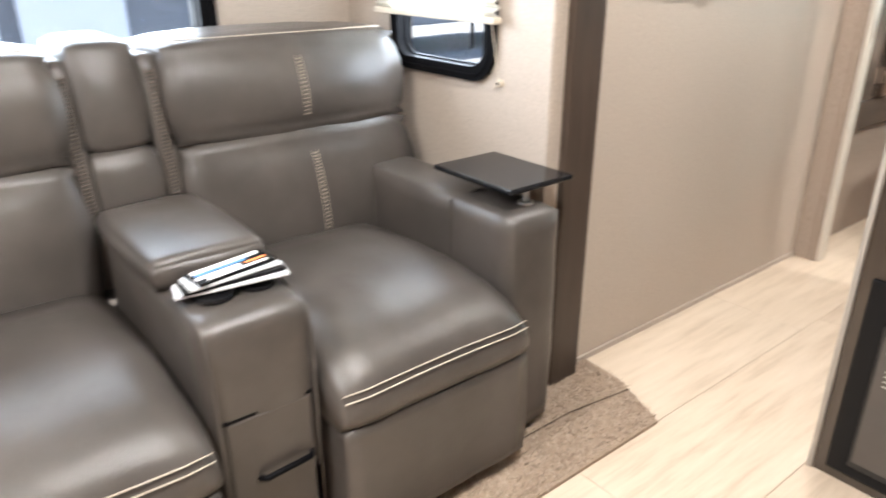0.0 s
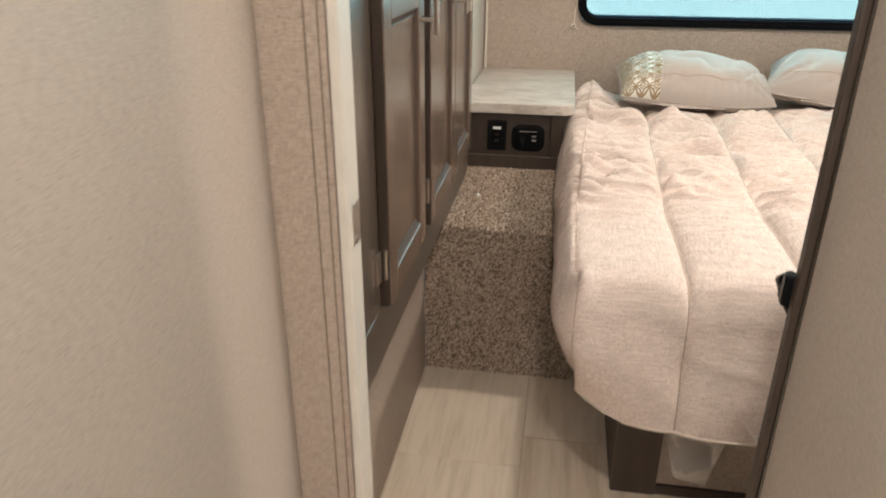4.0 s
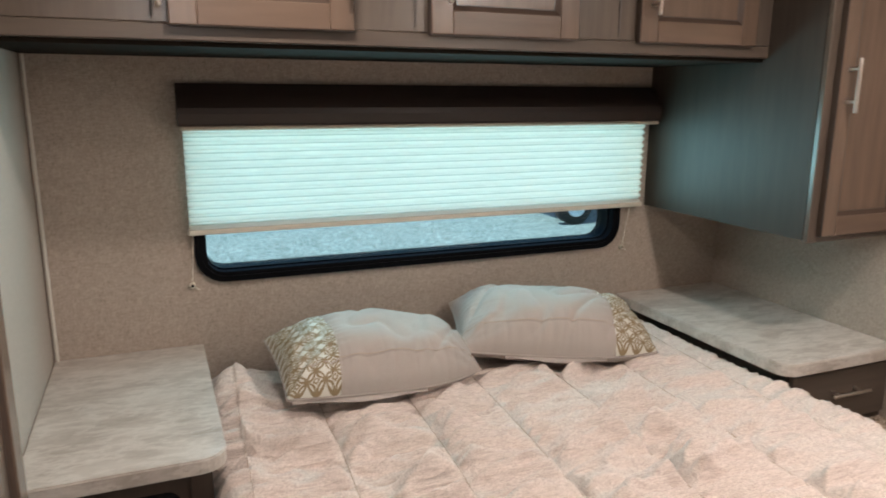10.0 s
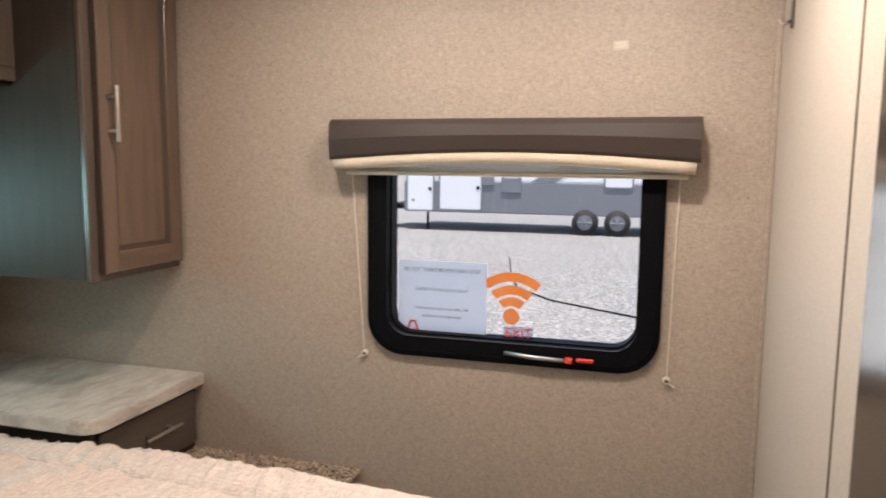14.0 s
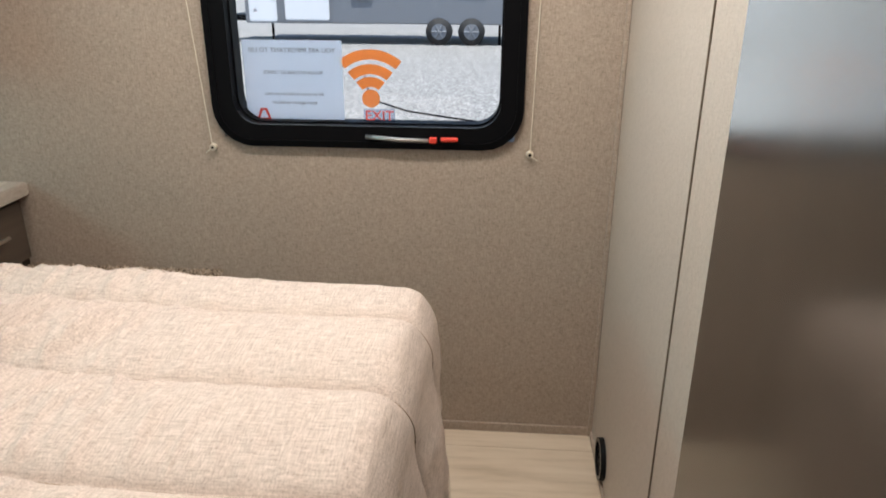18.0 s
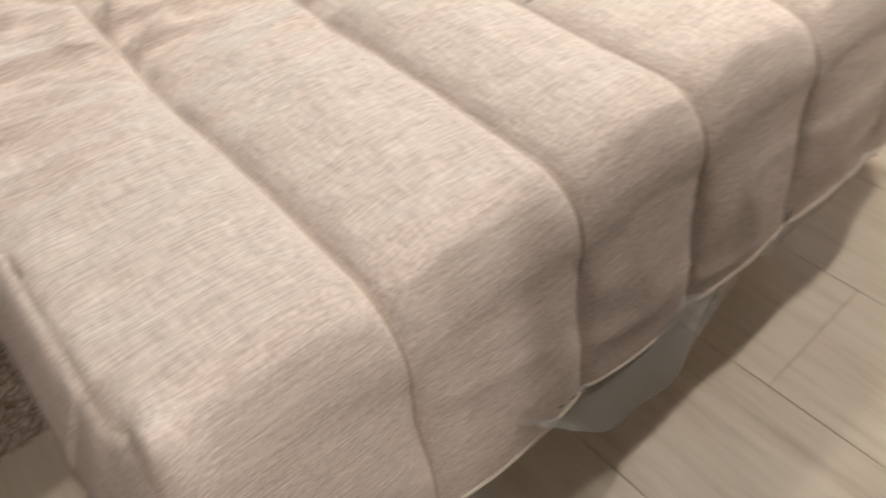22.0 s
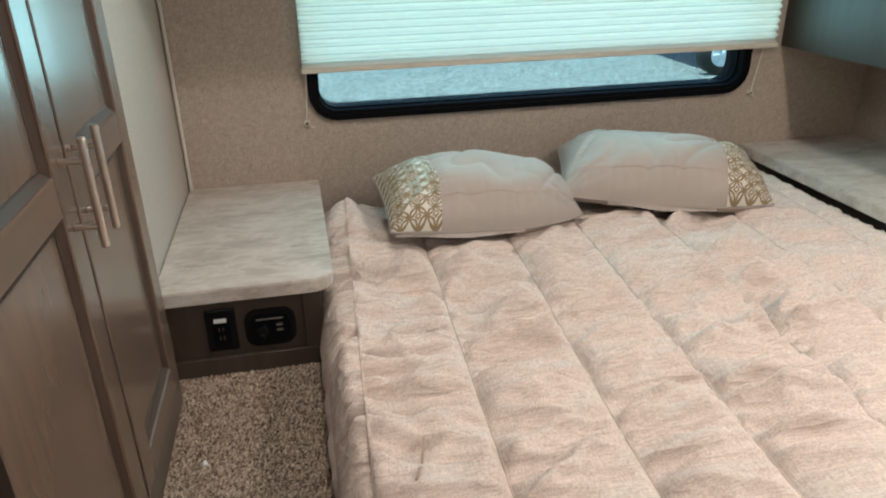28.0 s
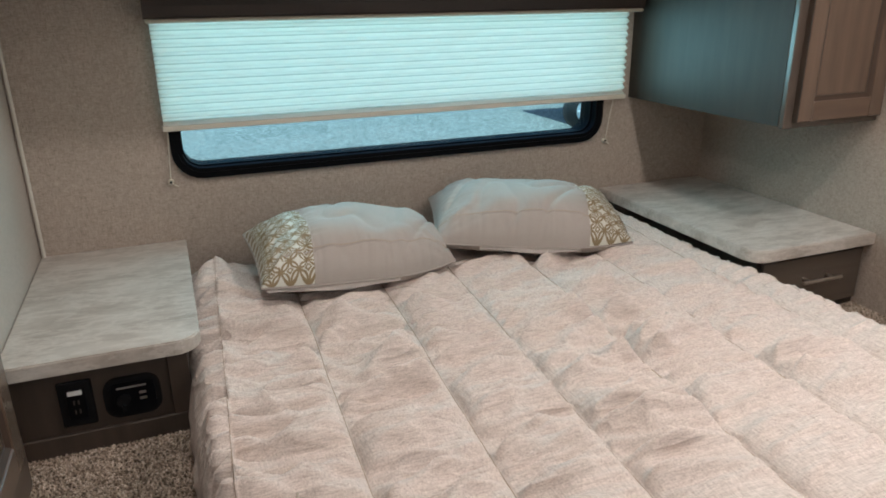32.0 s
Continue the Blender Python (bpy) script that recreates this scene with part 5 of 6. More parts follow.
def bath_door():
    d = thing("door_2", (0.69, -0.8, 0), "grey-brown wood-look bathroom door with a nickel knob", "door", kind="structure")
    part("leaf", box(0.722, 0.750, -1.103, -0.517, 0.01, 1.925, 0.002), CABINET, d)
    for a, b in ((-0.517, -0.470), (-1.155, -1.103)):
        part("door_frame", box(0.668, 0.722, a, b, 0.0, 1.96, 0.006), LINEN_PALE, d, "pale door frame")
    part("door_frame", box(0.668, 0.722, -1.103, -0.517, 1.925, 1.96, 0.004), LINEN_PALE, d)
    for a, b in ((-0.530, -0.5172), (-1.1028, -1.090)):
        part("door_stop_strip", box(0.706, 0.7218, a, b, 0.0, 1.925, 0.002), CREAM, d, "pale stop strip")

    def lathe(profile, n=28):
        """A turned shape on the knob's axis; profile rows are (way out from the door, radius)."""
        lb = bmesh.new()
        rings = [[lb.verts.new((0.722 - w, -0.600 + r * math.cos(2 * math.pi * k / n), 0.915 + r * math.sin(2 * math.pi * k / n))) for k in range(n)] for w, r in profile]
        for r0, r1 in zip(rings, rings[1:]):
            for k in range(n):
                lb.faces.new((r0[k], r0[(k + 1) % n], r1[(k + 1) % n], r1[k]))
        lb.faces.new(rings[0][::-1])
        lb.faces.new(rings[-1])
        return lb
    k = part("knob", lathe(((0.026, 0.010), (0.032, 0.017), (0.034, 0.022), (0.037, 0.0235), (0.038, 0.0225), (0.041, 0.0265), (0.0425, 0.0255), (0.046, 0.027), (0.053, 0.0255), (0.059, 0.020), (0.063, 0.011), (0.064, 0.002))), NICKEL, d, "brushed nickel knob", True)
    part("rose", lathe(((0.0, 0.033), (0.004, 0.033), (0.007, 0.030), (0.008, 0.024), (0.011, 0.022), (0.012, 0.012), (0.0258, 0.0105))), NICKEL, k, smooth=True)
    part("privacy_pin", cyl((0.722, -0.600, 0.878), (0.716, -0.600, 0.878), 0.004, n=10), NICKEL, k)
    s = thing("door_stop", (0.67, -0.37, 0.06), "dark brown door stop block low on the wall", "door stop")
    part("block", box(0.648, 0.68, -0.395, -0.345, 0.075, 0.135, 0.003), DARK, s)
    part("rubber_pad", box(0.640, 0.6475, -0.39, -0.35, 0.082, 0.105, 0.002), BLACK, s)


def wall_hook(x, y, z, axis, label):
    h = thing("coat_hook", (x, y, z), label, "hook", "coat hooks")
    if axis == "x":
        part("plate", box(x - 0.006, x, y - 0.009, y + 0.009, z, z + 0.06, 0.003), DARK, h)
        part("prong", tube([(x - 0.005, y, z + 0.015), (x - 0.022, y, z + 0.008), (x - 0.03, y, z + 0.022)], 0.004, 8), DARK, h, smooth=True)
    else:
        part("plate", box(x - 0.009, x + 0.009, y, y + 0.006, z, z + 0.06, 0.003), DARK, h)
        part("prong", tube([(x, y + 0.005, z + 0.015), (x, y + 0.022, z + 0.008), (x, y + 0.03, z + 0.022)], 0.004, 8), NICKEL, h, smooth=True)


def floor_vent():
    v = thing("duct_outlet", (2.147, PART, 0.075), "round black heating outlet low on the partition", "vent")
    c = (2.147, 0.078)
    n = 28
    circ = [(c[0] + math.cos(2 * math.pi * k / n), c[1] + math.sin(2 * math.pi * k / n)) for k in range(n)]

    def rad(r):
        return [(c[0] + (a - c[0]) * r, c[1] + (z - c[1]) * r) for a, z in circ]
    P = lambda a, z, d: (a, PART + d, z)
    part("rim", ring_frame(rad(0.055), rad(0.044), 0.0, 0.014, P), BLACK_GLOSS, v)
    part("disc", slab(rad(0.044), 0.001, 0.004, P), BLACK, v)
    for k in range(5):
        z = c[1] - 0.03 + 0.015 * k
        hw = math.sqrt(max(1e-5, 0.043 ** 2 - (z - c[1]) ** 2))
        part("slat", box(c[0] - hw, c[0] + hw, PART + 0.004, PART + 0.010, z - 0.002, z + 0.002), BLACK_GLOSS, v)


# ---- windows, blinds and valances ----
def valance(label, axis, face, out, a0, a1, z0, z1, depth, arch=0.0, lean=0.0):
    def P(a, z, d):
        x = face + out * d
        return (x, a, z) if axis == "x" else (a, x, z)
    v = thing("window_valance", P((a0 + a1) / 2, z0, 0), label, "valance")
    n = 24

    def low(s):
        return z0 + arch * (1 - (2 * s - 1) ** 2)
    b = bmesh.new()
    rows = []
    for s in [k / n for k in range(n + 1)]:
        a = a0 + (a1 - a0) * s
        rows.append([b.verts.new(P(a, z_, d_)) for z_, d_ in ((low(s), 0), (low(s), depth - 0.005), (low(s) + 0.008, depth), ((low(s) + z1 - lean) / 2, depth + 0.005), (z1 - 0.016 - lean, depth + 0.001), (z1 - 0.004 - 0.6 * lean, depth - 0.008 - 0.35 * lean), (z1, depth - 0.018 - 0.8 * lean), (z1, 0))])
    for r0, r1 in zip(rows, rows[1:]):
        for k in range(8):
            b.faces.new((r0[k], r0[(k + 1) % 8], r1[(k + 1) % 8], r1[k]))
    b.faces.new(rows[0])
    b.faces.new(rows[-1][::-1])
    part("board", b, VALANCE, v)
    if arch:
        pts = [P(a0 + 0.01 + (a1 - a0 - 0.02) * k / n, low(k / n) - 0.013, depth - 0.018) for k in range(n + 1)]
        part("piping", tube(pts, 0.017, 12), PIPING, v, "woven beige piping", True)
    else:
        part("piping", box(*((min(face, face + out * depth), max(face, face + out * depth), a0 + 0.004, a1 - 0.004) if axis == "x" else (a0 + 0.004, a1 - 0.004, min(face, face + out * depth), max(face, face + out * depth))), z0 - 0.012, z0 - 0.0005, 0.004), PIPING, v, "woven beige lower edge")
    return v


def stacked_blind(label, axis, face, out, a0, a1, z0, z1):
    def P(a, z, d):
        x = face + out * d
        return (x, a, z) if axis == "x" else (a, x, z)
    b = thing("pleated_blind", P((a0 + a1) / 2, z0, 0), label, "blind")
    n = 9
    for k in range(n):
        z = z0 + 0.012 + (z1 - z0 - 0.012) * k / n
        d = 0.022 - 0.002 * (k % 2)
        lo, hi = sorted((face, face + out * d))
        part("pleat", box(*((lo, hi, a0 + 0.01, a1 - 0.01) if axis == "x" else (a0 + 0.01, a1 - 0.01, lo, hi)), z, z + (z1 - z0) / n * 0.7, 0.001, 1), BLIND, b)
    lo, hi = sorted((face, face + out * 0.028))
    part("bottom_rail", box(*((lo, hi, a0, a1) if axis == "x" else (a0, a1, lo, hi)), z0, z0 + 0.012, 0.003), BEIGE_PL, b)


def text_part(name, words, size, m, material, parent, label=""):
    cu = bpy.data.curves.new(name, "FONT")
    cu.body, cu.size, cu.extrude, cu.align_x, cu.align_y = words, size, 0.0004, "CENTER", "CENTER"
    ob = new(name, cu)
    dg = bpy.context.evaluated_depsgraph_get()
    me = bpy.data.meshes.new_from_object(ob.evaluated_get(dg))
    bpy.data.objects.remove(ob)
    me.transform(m)
    me.materials.clear()
    me.materials.append(material)
    o = new(name, me)
    o.parent = parent
    o.matrix_parent_inverse = Matrix.Translation(-parent.location)
    return tagged(o, label)


def windows():
    window("window_1", "wide black-framed window of tinted glass behind the bed", "y", HEAD, 1, *HEADWIN, GLASS_T, r=0.085, width=0.031, deep=0.020)
    w = window("window_2", "black-framed emergency exit window with rounded corners", "x", W, 1, *EXITWIN, GLASS_C, r=0.10, width=0.056, thick=0.06, deep=0.032)
    latch = tube([(W - 0.024, 0.585, 0.874), (W - 0.030, 0.50, 0.869), (W - 0.026, 0.425, 0.867)], 0.0055, 10)
    part("latch_bar", latch, STEEL, w, "grey steel latch bar", True)
    part("latch_pivot", box(W - 0.032, W - 0.016, 0.405, 0.425, 0.860, 0.875, 0.003), RED, w, "red latch pivot")
    part("latch_grip", box(W - 0.034, W - 0.020, 0.352, 0.396, 0.866, 0.876, 0.004), RED, w, "red latch grip")
    window("window_3", "small black-framed window in the hall", "x", 0.0, -1, *HALLWIN, GLASS_C, r=0.09, width=0.046, thick=0.032, deep=0.018)
    c = bpy.data.objects["window_3"]
    part("crank_base", box(0.012, 0.024, -0.955, -0.905, 1.074, 1.094, 0.004), BLACK_GLOSS, c)
    part("crank_lever", tube([(0.022, -0.935, 1.084), (0.036, -0.93, 1.090), (0.040, -0.905, 1.093), (0.036, -0.875, 1.084)], 0.0045, 8), BLACK_GLOSS, c, smooth=True)
    for a in (-1.06, -0.98, -0.80):
        part("screw", cyl((0.016, a, 1.068), (0.019, a, 1.068), 0.004, n=8), BLACK_GLOSS, c)
    window("window_4", "black-framed window in the end of the slide-out", "y", SL, 1, *ENDWIN, GLASS_C, r=0.08, width=0.036, thick=0.032, deep=0.012)
    window("window_5", "large black-framed window behind the sofa", "x", -0.85, -1, *BIGWIN, GLASS_C, r=0.08, width=0.05, thick=0.05)
    pleated_blind("cream pleated blind half lowered over the bed window", "y", HEAD - 0.030, 1, 0.40, 1.955, 1.078, 1.372, 0.0225)
    valance("dark brown padded valance over the bed window", "y", HEAD - 0.004, -1, 0.388, 1.985, 1.37, 1.485, 0.075, lean=0.05)
    stacked_blind("cream pleated blind drawn up under the valance", "x", W - 0.012, -1, 0.145, 1.03, 1.338, 1.40)
    valance("brown padded valance with woven piping over the exit window", "x", W - 0.003, -1, 0.121, 1.060, 1.378, 1.485, 0.078, arch=0.022)
    pleated_blind("cream pleated blind over the end window of the slide-out", "y", SL - 0.028, -1, -0.64, -0.13, 1.0, 1.38, 0.022)
    cord_clip("y", HEAD, -1, 0.398, 0.908, 1.08, 0.012)
    cord_clip("y", HEAD, -1, 1.905, 0.908, 1.08, 0.02)
    cord_clip("x", W, -1, 0.989, 0.835, 1.345, 0.03)
    cord_clip("x", W, -1, 0.172, 0.832, 1.345, -0.01)
    cord_clip("x", 0.0, 1, -1.159, 1.054, 1.45, 0.0)
    cord_clip("x", 0.0, 1, -0.683, 1.054, 1.45, 0.0)
    cord_clip("y", SL, -1, -0.138, 0.84, 1.0, -0.02)
    # notices on the exit window's glass
    gx = W + 0.030
    n = thing("window_notice", (gx, 0.78, 0.9), "white printed notice taped outside the exit window, seen from behind", "notice")
    part("sheet", box(gx + 0.012, gx + 0.0128, 0.650, 0.905, 0.895, 1.10), THIN_PAPER, n)
    M = lambda y, z: Matrix.Translation((gx + 0.0115, y, z)) @ Matrix.Rotation(radians(-90), 4, "Z") @ Matrix.Rotation(radians(90), 4, "X") @ Matrix.Diagonal((-1, 1, 1, 1))
    for words, size, y, z in (("YOU ARE IMPORTANT TO US!", 0.0165, 0.778, 1.075), ("PLEASE INQUIRE AT OFFICE", 0.0125, 0.778, 1.020), ("All units are locked to protect", 0.0125, 0.778, 0.967), ("them against vandalism", 0.0125, 0.778, 0.945)):
        text_part("lettering", words, size, M(y, z), INK, n)
    part("red_mark", ring_frame([(0.842, 0.899), (0.853, 0.930), (0.870, 0.930), (0.881, 0.899)], [(0.850, 0.904), (0.858, 0.924), (0.865, 0.924), (0.873, 0.904)], 0.0, 0.0006, lambda a, z, d: (gx + 0.0110 + d, a, z)), RED, n, "small red mark")
    s = thing("window_sticker", (gx, 0.55, 0.9), "orange arc sticker on the exit window", "sticker")
    cy, cz = 0.580, 0.955
    for k, r in enumerate((0.032, 0.064, 0.100)):
        arc = [(cy + r * math.sin(t), cz + r * math.cos(t)) for t in [radians(-40 + 80 * j / 16) for j in range(17)]]
        arc2 = [(cy + (r + 0.025) * math.sin(t), cz + (r + 0.025) * math.cos(t)) for t in [radians(40 - 80 * j / 16) for j in range(17)]]
        part("arc", slab(arc + arc2, 0.0, 0.0006, lambda a, z, d: (gx + 0.0125 + d, a, z)), ORANGE, s)
    part("dot", slab([(cy + 0.023 * math.sin(2 * math.pi * j / 20), cz + 0.003 + 0.023 * math.cos(2 * math.pi * j / 20)) for j in range(20)], 0.0, 0.0006, lambda a, z, d: (gx + 0.0125 + d, a, z)), ORANGE, s)
    e = thing("exit_sign", (gx, 0.55, 0.9), "clear EXIT label with red letters on the exit window", "sign")
    part("label_sheet", box(gx - 0.0006, gx, 0.517, 0.598, 0.898, 0.934), make_glass("clear_label", (0.75, 0.77, 0.85)), e)
    text_part("lettering", "EXIT", 0.036, Matrix.Translation((gx - 0.001, 0.557, 0.916)) @ Matrix.Rotation(radians(-90), 4, "Z") @ Matrix.Rotation(radians(90), 4, "X"), RED, e, "red letters")
    t = thing("wall_label", (W, 0.315, 1.66), "small pale label stuck high on the wall", "label")
    part("sheet", box(W - 0.0012, W, 0.297, 0.333, 1.652, 1.674), LINEN_PALE, t)
    for z in (1.658, 1.663, 1.668):
        part("print", box(W - 0.0016, W - 0.0012, 0.302, 0.328, z, z + 0.0015), CREAM, t)


# ---- living area ----
def cushion(x0, x1, y0, y1, z0, z1, r=0.05, puff=0.02, seed=0.0):
    """A soft block: a bevelled box, finely cut and swollen."""
    b = bmesh.new()
    bmesh.ops.create_cube(b, size=1.0)
    bmesh.ops.subdivide_edges(b, edges=b.edges[:], cuts=11, use_grid_fill=True)
    cx, cy, cz = (x0 + x1) / 2, (y0 + y1) / 2, (z0 + z1) / 2
    hx, hy, hz = (x1 - x0) / 2, (y1 - y0) / 2, (z1 - z0) / 2
    for v in b.verts:
        p = [v.co.x * 2, v.co.y * 2, v.co.z * 2]
        q = Vector((p[0] * hx, p[1] * hy, p[2] * hz))
        inner = Vector((max(-hx + r, min(hx - r, q.x)), max(-hy + r, min(hy - r, q.y)), max(-hz + r, min(hz - r, q.z))))
        d = q - inner
        if d.length > 1e-6:
            q = inner + d.normalized() * r
        n = Vector((p[0] ** 5, p[1] ** 5, p[2] ** 5))
        if n.length > 1e-6:
            n.normalize()
        bulge = 1.0
        for ax in range(3):
            if abs(p[ax]) < 0.999:
                bulge *= 1 - p[ax] ** 2
        q += Vector((n.x, n.y, n.z * 0.35)) * puff * bulge + n * 0.004 * noise.noise(Vector((q.x * 9, q.y * 9, q.z * 9 + seed)))
        v.co = q + Vector((cx, cy, cz))
    return b


def shear(bm, z0, k):
    """Lean a back cushion: x moves by k for each metre above z0."""
    for v in bm.verts:
        v.co.x -= k * max(0.0, v.co.z - z0)
    return bm


def stitch_line(pts, parent, r=0.0015):
    part("stitching", tube(pts, r, 6), STITCH, parent, "cream double stitching", True)


def ladder_stitch(pts, parent, half=0.008, r=0.0013, thread=None):
    """A cross-stitched band along a line of the cushion's front."""
    b = bmesh.new()
    add_bm(b, tube([p + Vector((0, -half, 0)) for p in pts], r, 5))
    add_bm(b, tube([p + Vector((0, half, 0)) for p in pts], r, 5))
    for p0, p1 in zip(pts, pts[1:]):
        n = max(1, int((p1 - p0).length / 0.008))
        for k in range(n):
            c0 = p0.lerp(p1, k / n)
            add_bm(b, cyl(c0 + Vector((0.0005, -half, 0)), c0 + Vector((0.0005, half, 0.003)), r, n=5))
    part("cross_stitching", b, thread or STITCH_DULL, parent, "brown cross-stitched band")


def sofa():
    s = thing("recliner_sofa", (-0.25, -2.4, 0), "grey-brown leather reclining sofa with a centre console", "sofa")
    part("base", box(-0.80, 0.06, -3.30, -1.60, 0.03, 0.28, 0.02), LEATHER, s)

    def front(x1, z0, z1, swell, z):
        """The middle of a leaning, swollen cushion front at height z."""
        return x1 + swell * (1 - ((2 * z - z0 - z1) / (z1 - z0)) ** 2) - 0.22 * max(0.0, z - 0.4) + 0.001

    def waterfall(y0, y1, seed):
        """A seat whose top rolls over into its front."""
        prof = [(-0.42, 0.315), (-0.42, 0.440), (-0.40, 0.462), (-0.30, 0.474), (-0.18, 0.482), (-0.06, 0.483), (0.03, 0.478), (0.10, 0.468), (0.155, 0.452), (0.195, 0.430), (0.222, 0.402), (0.236, 0.370), (0.240, 0.345), (0.234, 0.322), (0.222, 0.312)]
        b = bmesh.new()
        nv = 26
        rows = []
        for j in range(nv + 1):
            v = 2 * j / nv - 1
            e = abs(v) ** 9
            row = []
            for x, z in prof:
                up = max(0.0, min(1.0, (z - 0.33) / 0.1))
                row.append(b.verts.new((x - 0.014 * e * max(0.0, (x + 0.1) / 0.33) + 0.003 * noise.noise(Vector((v * 3, z * 12, seed))), y0 + (y1 - y0) * j / nv, z - up * (0.030 * e + 0.008 * v * v) + 0.004 * up * noise.noise(Vector((x * 7, v * 3, seed))))))
            rows.append(row)
        for r0, r1 in zip(rows, rows[1:]):
            for k in range(len(prof)):
                b.faces.new((r0[k], r0[(k + 1) % len(prof)], r1[(k + 1) % len(prof)], r1[k]))
        b.faces.new(rows[0][::-1])
        b.faces.new(rows[-1])
        return b
    for y0, y1, yb in ((-2.262, -1.775, -1.615), (-3.02, -2.492, -2.492)):
        seat = part("seat", waterfall(y0, y1, y0), LEATHER, s, smooth=True)
        part("footrest", cushion(0.06, 0.232, y0 + 0.004, y1 - 0.004, 0.05, 0.316, 0.014, 0.004, y1), LEATHER, s, smooth=True)
        for x_, z_ in ((0.2275, 0.400), (0.2345, 0.387)):
            stitch_line([(x_ + 0.001 - 0.010 * abs(0.2 * k - 1) ** 9, y0 + 0.008 + (y1 - y0 - 0.016) * k / 10, z_ - 0.008 * (0.2 * k - 1) ** 2) for k in range(11)], seat, 0.0013)
        lower = part("back_cushion", shear(cushion(-0.62, -0.390, y0, yb, 0.38, 0.726, 0.045, 0.034, y0 + 3), 0.4, 0.22), LEATHER, s, smooth=True)
        upper = part("head_cushion", shear(cushion(-0.66, -0.398, y0, yb, 0.712, 0.955, 0.045, 0.036, y0 + 7), 0.4, 0.22), LEATHER, s, smooth=True)
        ym = (y0 + yb) / 2 + 0.01
        ladder_stitch([Vector((front(-0.390, 0.38, 0.726, 0.034, z), ym, z)) for z in (0.46, 0.49, 0.52, 0.55, 0.58, 0.61, 0.64, 0.67)], lower, thread=STITCH_TAN)
        ladder_stitch([Vector((front(-0.398, 0.712, 0.955, 0.036, z), ym, z)) for z in (0.76, 0.79, 0.82, 0.85, 0.88, 0.905)], upper, thread=STITCH_TAN)
        for dx in (0.0, 0.012):
            stitch_line([(-0.545 - dx, y0 + 0.03 + (yb - y0 - 0.05) * k / 8, 0.9555) for k in range(9)], upper, 0.0014)
    c = part("console", cushion(-0.40, 0.165, -2.482, -2.270, 0.20, 0.585, 0.035, 0.004, 4), LEATHER, s, "leather centre console", True)
    part("console_lid", cushion(-0.40, -0.02, -2.486, -2.266, 0.572, 0.640, 0.026, 0.010, 6), LEATHER, c, smooth=True)
    for y in (-2.470, -2.282):
        part("welt", tube([(0.02, y, 0.584), (0.12, y, 0.582), (0.155, y, 0.565), (0.168, y, 0.52), (0.169, y, 0.30), (0.169, y, 0.06)], 0.0035, 6), LEATHER, c, smooth=True)
    part("console_drawer", box(0.150, 0.169, -2.458, -2.294, 0.06, 0.392, 0.004), LEATHER, c)
    part("drawer_gap", box(0.150, 0.1675, -2.462, -2.290, 0.393, 0.399), BLACK, c)
    part("drawer_pull", tube([(0.166, -2.41, 0.255), (0.184, -2.40, 0.262), (0.184, -2.31, 0.268), (0.166, -2.30, 0.266)], 0.006, 8), BLACK, c, "black drawer pull", True)
    for y in (-2.43, -2.35):
        part("cup_holder", cyl((0.06, y + 0.02, 0.588), (0.06, y + 0.02, 0.594), 0.036, 0.034, 24), BLACK_GLOSS, c)
    part("console_back", shear(cushion(-0.64, -0.40, -2.455, -2.302, 0.58, 0.735, 0.035, 0.012, 8), 0.4, 0.25), LEATHER, s, smooth=True)
    part("console_head", shear(cushion(-0.67, -0.41, -2.455, -2.302, 0.725, 0.965, 0.035, 0.012, 9), 0.4, 0.25), LEATHER, s, smooth=True)
    for ya, yb in ((-2.494, -2.452), (-2.304, -2.260)):
        g = part("gusset", shear(cushion(-0.62, -0.418, ya, yb, 0.55, 0.93, 0.015, 0.004, ya), 0.4, 0.24), LEATHER, s, "gathered leather gusset", True)
        ladder_stitch([Vector((-0.415 - 0.24 * (z - 0.4), (ya + yb) / 2, z)) for z in (0.60, 0.70, 0.80, 0.90)], g, 0.010, 0.0022)
    arm = part("arm", cushion(-0.62, 0.155, -1.770, -1.615, 0.03, 0.605, 0.022, 0.004, 2), LEATHER, s, "leather armrest", True)
    part("arm_seam", tube([(-0.06, -1.772, 0.42), (-0.06, -1.772, 0.598), (-0.055, -1.69, 0.609), (-0.055, -1.62, 0.603)], 0.003, 6), LEATHER, arm)
    part("arm", cushion(-0.62, 0.155, -3.19, -3.03, 0.03, 0.605, 0.022, 0.004, 1), LEATHER, s, "leather armrest", True)
    t = thing("swivel_tray", (0.02, -1.66, 0.61), "black wood-grain swivel tray fixed to the sofa arm", "tray table")
    part("top", box(-0.154, 0.122, -1.752, -1.545, 0.648, 0.662, 0.005), DARK_TABLE, t)
    part("bracket", box(-0.02, 0.07, -1.70, -1.60, 0.632, 0.647, 0.003), BLACK, t)
    part("post", cyl((0.085, -1.665, 0.60), (0.085, -1.665, 0.648), 0.008, n=14), STEEL, t, "steel post", True)
    part("flange", cyl((0.085, -1.665, 0.604), (0.085, -1.665, 0.612), 0.022, 0.018, 18), STEEL, t, "steel flange", True)
    m = thing("magazines", (0.05, -2.37, 0.6), "glossy printed brochures stacked on the sofa console", "magazine")
    for k, (mm, dz) in enumerate(((PAPER, 0.0), (BLACK_GLOSS, 0.0062), (PAPER, 0.0124), (BLACK_GLOSS, 0.0186))):
        b = box(-0.034, 0.034, -0.100 + 0.01 * k, 0.098 - 0.006 * k, 0, 0.0058, 0.001)
